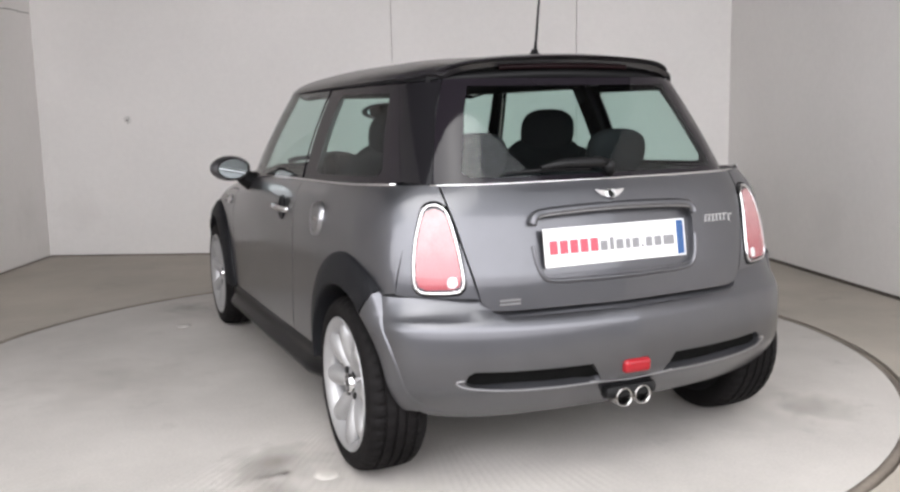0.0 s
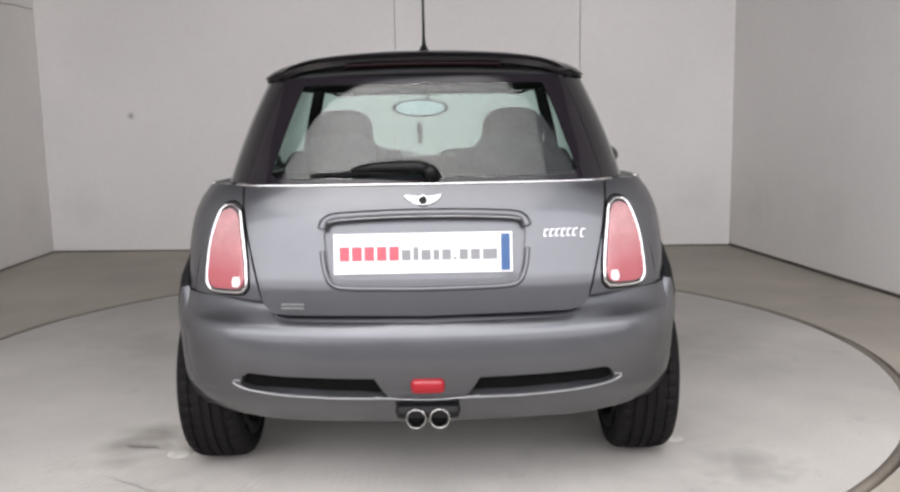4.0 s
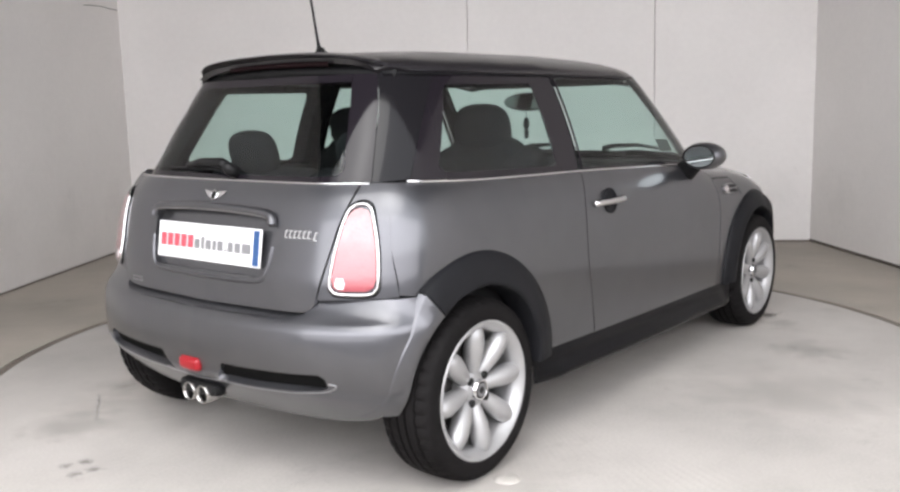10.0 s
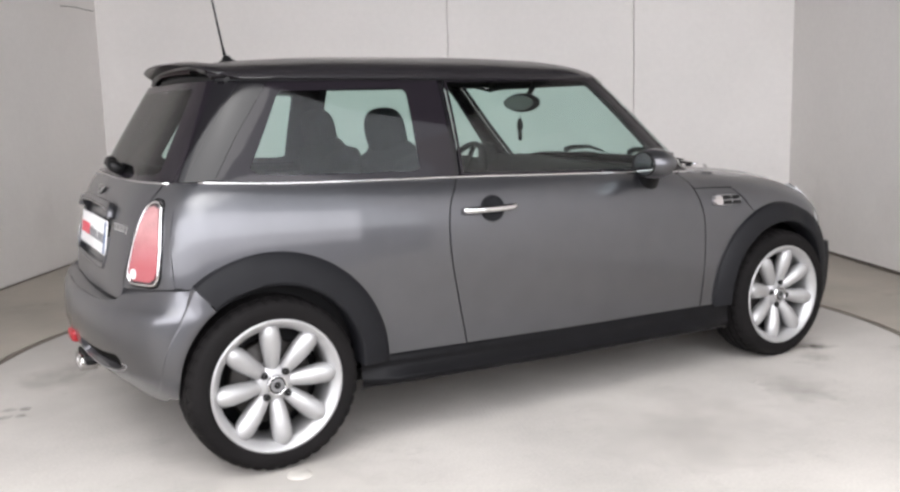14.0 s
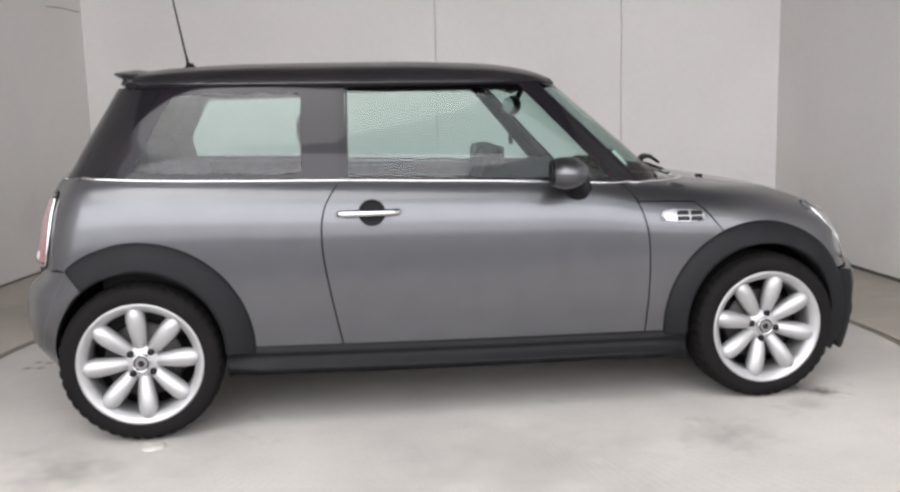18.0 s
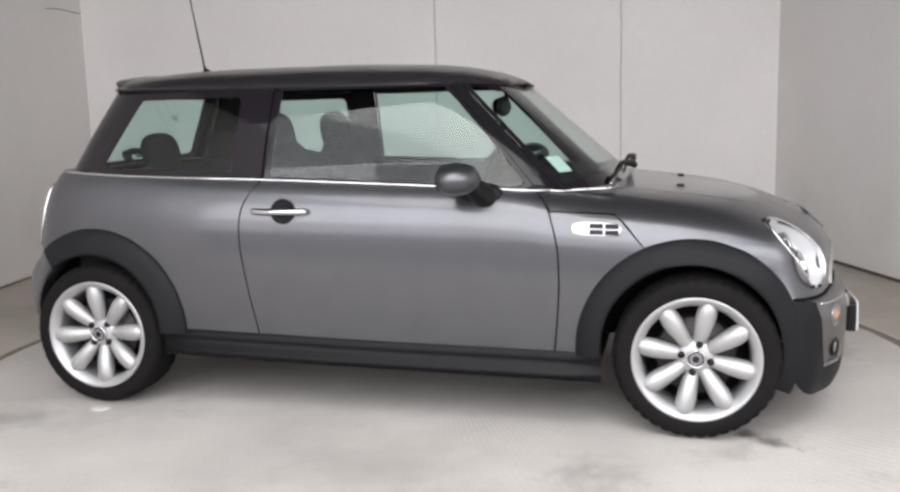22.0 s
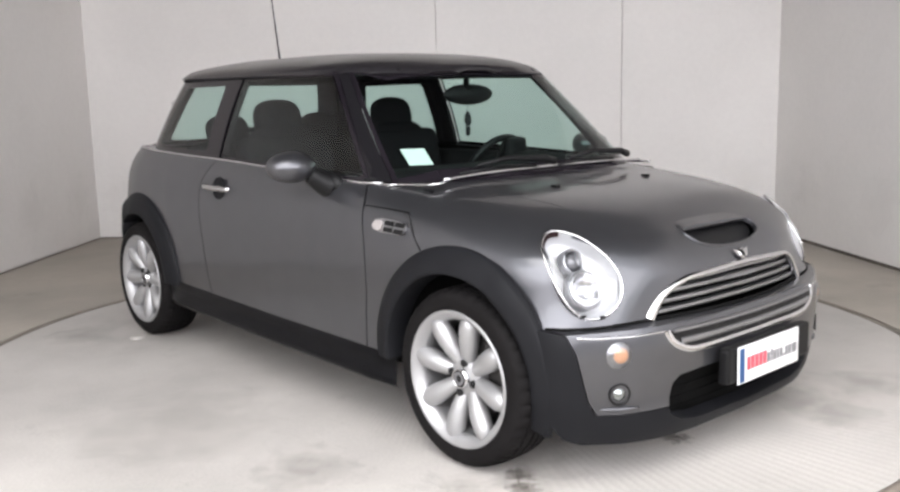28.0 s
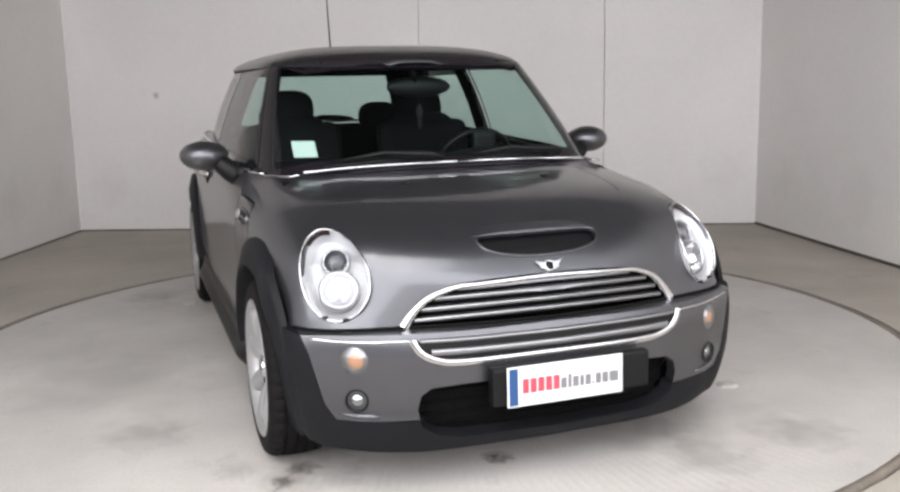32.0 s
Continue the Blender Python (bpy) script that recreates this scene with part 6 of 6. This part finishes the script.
# ---- front details ----
# lamps: bowl, reflector rings, lens and chrome ring
for s in (-1, 1):
    x, y, z, w, h = LAMP_F
    ring3 = np.array(lamp_loop(s))
    turns = np.linspace(0, 2 * math.pi, len(ring3), endpoint=False)
    waves = np.stack([np.ones(len(ring3))] + [g(k * turns) for k in (1, 2) for g in (np.cos, np.sin)], 1)
    ring3[:, 0] = waves @ np.linalg.lstsq(waves, ring3[:, 0], rcond=None)[0]  # the glass rim runs smoothly
    ring3 = [tuple(q) for q in ring3]
    c = Vector(np.mean(np.array(ring3), 0))
    nrm = Vector((0.78, s * 0.30, 0.55)).normalized()
    hl = new("headlamp")
    hl.parent = car
    hl["label"] = "large oval clear headlamp with chrome ring"
    # bowl: wide chrome rim outside and below, reflectors within
    verts, faces = [], []
    n = len(ring3)
    steps = ((1.0, 0.002), (0.975, -0.003), (0.93, -0.010), (0.91, -0.045), (0.80, -0.060), (0.2, -0.066))
    shift = Vector((0.004, -s * 0.010, 0.006))
    for k, (sc, dp) in enumerate(steps):
        for q in ring3:
            verts.append(c + shift * min(1, (1 - sc) * 6) + (Vector(q) - c) * sc + nrm * dp)
    for k in range(len(steps) - 1):
        for i in range(n):
            j = (i + 1) % n
            faces.append((k * n + i, k * n + j, (k + 1) * n + j, (k + 1) * n + i))
    faces.append(tuple(range((len(steps) - 1) * n, len(steps) * n)))
    part("lamp_bowl", mesh_of("lamp_bowl", verts, faces, M_LAMPBODY), M_LAMPBODY, hl, "bright silvered lamp housing")
    up = Vector((-0.56, 0, 0.80))
    for du, dy, r, dep, label in ((0.056, -0.010, 0.037, -0.026, "main beam projector"), (-0.040, -0.004, 0.053, -0.028, "dip reflector")):
        m = turn_to(c + up * du + Vector((0, s * dy, 0)) + nrm * dep, nrm.lerp(Vector((1, 0, 0.1)), 0.35))
        v, f = lathe([(r * 1.08, -0.02), (r * 1.08, 0.016), (r * 1.02, 0.022), (r * 0.94, 0.016), (r * 0.84, 0.0), (r * 0.6, -0.014), (r * 0.3, -0.02), (0.001, -0.021)], 36, "x")
        part("reflector", mesh_of("reflector", v, f, M_REFLECT), M_REFLECT, hl, label, m)
        v, f = lathe([(r * 1.20, -0.014), (r * 1.19, 0.012), (r * 1.14, 0.016), (r * 1.09, 0.012), (r * 1.09, -0.014)], 36, "x")
        part("bezel", mesh_of("bezel", v, f, M_SLATE), M_SLATE, hl, "grey bezel ring", m)
        if du > 0:
            v, f = lathe([(r * 0.66, -0.012), (r * 0.64, 0.010), (r * 0.45, 0.018), (0.001, 0.022)], 28, "x")
            part("projector_lens", mesh_of("projector_lens", v, f, M_BULB), M_BULB, hl, "grey projector lens", m)
        else:
            v, f = lathe([(r * 0.2, -0.02), (r * 0.2, 0.004), (0.001, 0.010)], 24, "x")
            part("bulb_cap", mesh_of("bulb_cap", v, f, M_CHROME), M_CHROME, hl, "", m)
    # dark corner piece over the top outer edge
    k0 = [q for q in smooth_line(ring3, 2, True)]
    m2 = len(k0)
    arc_i = [i for i in range(m2) if 55 < math.degrees(math.atan2(k0[i].z - c.z, s * (k0[i].y - c.y))) % 360 < 98]
    arc_i.sort(key=lambda i: math.atan2(k0[i].z - c.z, s * (k0[i].y - c.y)))
    verts = []
    for i in arc_i:
        for sc, dp in ((0.985, 0.004), (0.94, 0.0), (0.90, -0.008)):
            verts.append(c + (k0[i] - c) * sc + nrm * dp)
    faces = [(3 * i + j, 3 * i + 3 + j, 3 * i + 4 + j, 3 * i + 1 + j) for i in range(len(arc_i) - 1) for j in (0, 1)]
    part("side_marker", mesh_of("side_marker", verts, faces, M_MAROON), M_MAROON, hl, "dark maroon corner piece")
    verts, faces = [], []
    domes = ((1.0, 0.003), (0.9, 0.010), (0.7, 0.017), (0.4, 0.022), (0.02, 0.024))
    for sc, dp in domes:
        verts += [c + (Vector(q) - c) * sc + nrm * dp for q in ring3]
    for k in range(len(domes) - 1):
        faces += [(k * n + i, k * n + (i + 1) % n, (k + 1) * n + (i + 1) % n, (k + 1) * n + i) for i in range(n)]
    lens = part("lamp_lens", mesh_of("lamp_lens", verts, faces, M_CLEAR), M_CLEAR, hl, "clear domed lens")
    for k in (252, 291):  # dark clips at the foot of the rim
        q = Vector(ring3[round(k / 360 * n) % n])
        soft(part("rim_clip", box((0.012, 0.018, 0.009), (0, 0, 0), 0.003), M_BLACK, hl, "small dark rim clip", turn_to(q + nrm * 0.008, nrm)), 40)
    lens.visible_shadow = False
    v, f = tube([Vector(q) + nrm * 0.005 + Vector((0, s * 0.004, 0)) for q in ring3], 0.0034, 8, True)
    part("lamp_ring", mesh_of("lamp_ring", v, f, M_CHROME), M_CHROME, hl, "chrome lamp ring")

def strip(name, chart, pts, width, rise, material, parent, label="", lift=0.0):
    """A rounded flat bar laid along (y, z) points of a front or rear surface; width is a function of 0..1."""
    pts = [np.array(p, float) for p in pts]
    n = len(pts)
    flat, up = [], []
    row = ((-0.5, -0.012), (-0.5, 0.0), (-0.40, 0.7), (-0.18, 1.0), (0.18, 1.0), (0.40, 0.7), (0.5, 0.0), (0.5, -0.012))
    for i, p in enumerate(pts):
        d = pts[min(i + 1, n - 1)] - pts[max(i - 1, 0)]
        d = d / np.linalg.norm(d)
        q = np.array([-d[1], d[0]]) * width(i / (n - 1))
        for k, h in row:
            flat.append(p + q * k)
            up.append(h * rise if h >= 0 else h)
    at = chart.place(np.array(flat), 0.0)
    nrm = np.array([chart.way, 0, 0])
    verts = [tuple(a + nrm * (h + lift)) for a, h in zip(at, up)]
    m = len(row)
    faces = [(i * m + j, (i + 1) * m + j, (i + 1) * m + j + 1, i * m + j + 1) for i in range(n - 1) for j in range(m - 1)]
    faces += [tuple(range(m)), tuple(range((n - 1) * m, n * m))]
    bm = bmesh.new()
    bv = [bm.verts.new(q) for q in verts]
    for q in faces:
        bm.faces.new([bv[i] for i in q])
    return soft(part(name, bm, material, parent, label), 70)


# upper grille: chrome frame, dark box and slats
loop = mirror_loop(GRILLE)
gr = new("front_grille")
gr.parent = car
gr["label"] = "wide chrome-framed grille with bright slats"
strip("grille_frame", E_F, [(p.x, p.y) for p in smooth_line([(y, z, 0) for y, z in loop], 4)], lambda u: 0.016 + 0.018 * abs(2 * u - 1) ** 2.5, 0.009, M_CHROME, gr, "flat chrome grille frame")
skin("grille_back", E_F, [[(0, y * 1.03, z) for y, z in loop]], M_GAP, gr, "", 0.05, 0, -0.055)
for z, half_w in ((0.540, 0.424), (0.570, 0.402), (0.600, 0.362), (0.625, 0.29)):
    strip("grille_slat", E_F, [(y, z + 0.012 * (1 - (y / 0.44) ** 2) - 0.006) for y in np.linspace(-half_w, half_w, 25)], lambda u: 0.015, 0.007, M_SLAT, gr, "grey metallic slat", -0.016)
# lower grille in the bumper with its chrome frame
low = new("lower_grille")
low.parent = car
low["label"] = "narrow chrome-framed lower grille in the bumper"
pts = [(0.0, 0.419), (0.30, 0.419), (0.385, 0.431), (0.432, 0.458), (0.452, 0.494)]
full = [(-y, z) for y, z in pts[::-1] if y] + pts
strip("lower_frame", EB, [(p.x, p.y) for p in smooth_line([(y, z, 0) for y, z in full], 5)], lambda u: 0.024, 0.008, M_CHROME, low, "chrome frame")
inner = [(0.0, 0.424), (0.30, 0.424), (0.385, 0.438), (0.428, 0.465), (0.442, 0.490), (0.0, 0.488)]
skin("lower_back", B, [around(EB, inner)], M_BLACK, low, "", 0.04, 0.0, 0.004)
for z, hw, wd in ((0.452, 0.40, 0.020), (0.486, 0.43, 0.012)):
    strip("lower_slat", EB, [(y, z + 0.004 * (abs(y) / 0.4) ** 2) for y in np.linspace(-hw, hw, 25)], lambda u: wd, 0.005, M_SLAT, low, "grey metallic slat", 0.004)
for s in (-1, 1):
    q = EB.place(np.array([(s * y, z) for y, z in ((0.455, 0.492), (0.56, 0.491), (0.66, 0.493), (0.725, 0.499))]))
    v, f = tube(smooth_line([Vector(a) for a in q], 5), 0.0035, 8)
    part("bumper_trim", mesh_of("bumper_trim", v, f, M_CHROME), M_CHROME, car, "thin chrome bumper strip")
    # indicator and fog lamp
    p = Vector(EB.place(np.array([(s * 0.615, 0.437)]))[0])
    d = Vector((0.86, s * 0.5, 0.02)).normalized()
    ind = new("front_indicator")
    ind.parent = car
    ind["label"] = "round clear front indicator with an amber bulb"
    ind.matrix_basis = turn_to(p, d)
    v, f = lathe([(0.001, 0.012), (0.02, 0.011), (0.036, 0.005), (0.040, -0.004)], 32, "x")
    part("indicator_lens", mesh_of("indicator_lens", v, f, M_CLEAR), M_CLEAR, ind, "clear lens")
    v, f = lathe([(0.001, 0.0045), (0.020, 0.0035), (0.028, -0.003)], 24, "x")
    part("amber_bulb", mesh_of("amber_bulb", [(a, b - s * 0.006, c) for a, b, c in v], f, M_AMBER), M_AMBER, ind, "amber bulb")
    v, f = lathe([(0.001, 0.001), (0.040, 0.0005), (0.042, -0.006)], 32, "x")
    part("indicator_base", mesh_of("indicator_base", v, f, M_SLAT), M_SLAT, ind)
    p = Vector(EB.place(np.array([(s * 0.61, 0.315)]))[0])
    fl = new("front_fog_lamp")
    fl.parent = car
    fl["label"] = "small round fog lamp set in the bumper"
    fl.matrix_basis = turn_to(p, Vector((0.90, s * 0.42, 0)).normalized())
    v, f = lathe([(0.036, 0.003), (0.034, 0.006), (0.030, 0.002), (0.026, -0.006), (0.001, -0.010)], 28, "x")
    part("fog_bowl", mesh_of("fog_bowl", v, f, M_BLACK), M_BLACK, fl, "dark bowl")
    v, f = lathe([(0.001, 0.006), (0.016, 0.003), (0.022, -0.004)], 24, "x")
    part("fog_lens", mesh_of("fog_lens", v, f, M_MIRROR), M_MIRROR, fl, "small bright lens")
    q = EB.place(np.array([(s * y, 0.268 + 0.004 * math.sin(y * 20)) for y in np.linspace(0.545, 0.66, 7)]))
    v, f = tube([Vector(a) for a in q], [0.003, 0.008, 0.010, 0.010, 0.008, 0.005, 0.002], 8)
    part("fog_ledge", mesh_of("fog_ledge", v, f, M_PAINT), M_PAINT, fl, "", fl.matrix_basis.inverted())
# intake back and front plate
wide_mouth = [(y * 1.04, (z - 0.28) * 1.15 + 0.28) for y, z in mouth]
skin("intake_back", B, [around(EB, wide_mouth)], M_MESH, car, "black mesh behind the lower intake", 0.05, 0, -0.06)
for z in (0.215, 0.25, 0.285, 0.32):
    q = EB.place(np.array([(y, z) for y in np.linspace(-0.42, 0.42, 21)]))
    v, f = tube([Vector((a - 0.055, b, c)) for a, b, c in q], 0.003, 6)
    part("intake_bar", mesh_of("intake_bar", v, f, M_MESH), M_MESH, car, "black intake bar")
part("front_plate_holder", box((0.04, 0.53, 0.120), (1.848, 0.03, 0.342), 0.012), M_BLACK, car, "black plate holder")
plate(car, turn_to((1.876, 0.0, 0.342), (1, 0, 0.02)), 0.385, 0.122)
wings("front_emblem", turn_to((float(E_F.place(np.array([(0.0, 0.672)]))[0, 0]) + 0.004, 0, 0.673), (0.86, 0, 0.5)), 0.09)

# bonnet scoop: raised lip over a dark mouth
verts, faces = [], []
ys = np.linspace(-0.215, 0.215, 21)
st = [(1.58, -0.003), (1.605, 0.001), (1.63, 0.004), (1.648, 0.006), (1.658, 0.0055), (1.659, 0.0), (1.645, -0.012)]
for y in ys:
    k = max(0.0, 1 - (abs(y) / 0.216) ** 4)
    verts += [(x - 0.004 * (abs(y) / 0.215) ** 2, y, top_z(min(x, 1.65), y) + hgt * (k if hgt > 0 else 1) - 0.003 * (1 - k)) for x, hgt in st]
n = len(st)
for i in range(len(ys) - 1):
    for j in range(n - 1):
        faces.append((i * n + j, (i + 1) * n + j, (i + 1) * n + j + 1, i * n + j + 1))
scoop = part("scoop", mesh_of("scoop", verts, faces, M_PAINT), M_PAINT, bonnet, "grey air scoop lip")
wide = [(1.70 + (x - 1.70) * 1.25, y * 1.08) for x, y in SCOOP]
lp = [(x, y, top_z(x, y)) for x, y in wide] + [(x, -y, top_z(x, y)) for x, y in wide[::-1] if y]
skin("scoop_mouth", P, [lp], M_BLACK, scoop, "dark scoop mouth", 0.03, 0.0, -0.035)
line = on(P, smooth_line(scoop_hole, 3, True), 0.001)
v, f = tube(line, 0.0045, 8, True)
part("scoop_edge", mesh_of("scoop_edge", v, f, M_PAINT), M_PAINT, scoop, "rounded scoop edge")
for s in (-1, 1):
    ribbon("bonnet_crease", P, [(x, s * y, top_z(x, y)) for x, y in ((0.98, 0.50), (1.2, 0.49), (1.4, 0.46))], 0.003, M_PAINT, bonnet)
    part("washer_jet", box((0.03, 0.02, 0.012), (1.17, s * 0.27, top_z(1.17, 0.27) + 0.004), 0.004), M_BLACK, bonnet, "black washer jet")
# windscreen wipers
for y0, y1, nm in ((-0.05, -0.50, "a"), (0.45, 0.02, "b")):
    w = new("windscreen_wiper")
    w.parent = car
    w["label"] = "black windscreen wiper resting at the glass base"
    pf = lambda y, z, d: Vector(ECF.place(np.array([(y, z)]))[0]) + Vector((d, 0, d))
    v, f = tube([pf(y0, 0.915, 0.04), pf(y0 - 0.05, 0.925, 0.045), pf((y0 + y1) / 2, 0.945, 0.035), pf(y1 + 0.08, 0.94, 0.02)], [0.016, 0.014, 0.009, 0.006], 8)
    part("wiper_arm", mesh_of("wiper_arm", v, f, M_BLACK), M_BLACK, w)
    v, f = tube([pf(y0 - 0.06, 0.928, 0.012), pf((y0 + y1) / 2, 0.936, 0.012), pf(y1, 0.925, 0.012)], [0.005, 0.008, 0.004], 6)
    part("wiper_blade", mesh_of("wiper_blade", v, f, M_BLACK), M_BLACK, w)

# ---- on the turntable: flat anchor caps beside the wheels ----
M_CAP = vary(shader("pale_cap", (0.44, 0.42, 0.39), 0.6), (0.44, 0.42, 0.39), 0.25, 30, 200)
for x, y in ((-1.198, -0.885), (-1.261, 0.909), (1.276, 1.039)):
    v, f = lathe([(0.001, 0.010), (0.03, 0.009), (0.042, 0.004), (0.045, 0.0)], 20, "z")
    part("anchor_cap", mesh_of("anchor_cap", [(a + x - 0.0174, b + y - 0.1649, c + 0.0005) for a, b, c in v], f, M_CAP), M_CAP, table, "pale round cap set in the deck")


def motions():
    OFF = Vector((-0.0174, -0.1649, 0))
    walk(table, [(t, pose(0, 0, 0, 0, 0, a)) for t, a in SPIN])
    walk(car, [(t, pose(0, 0, 0, 0, 0, a) @ Matrix.Translation(OFF)) for t, a in SPIN])


motions()
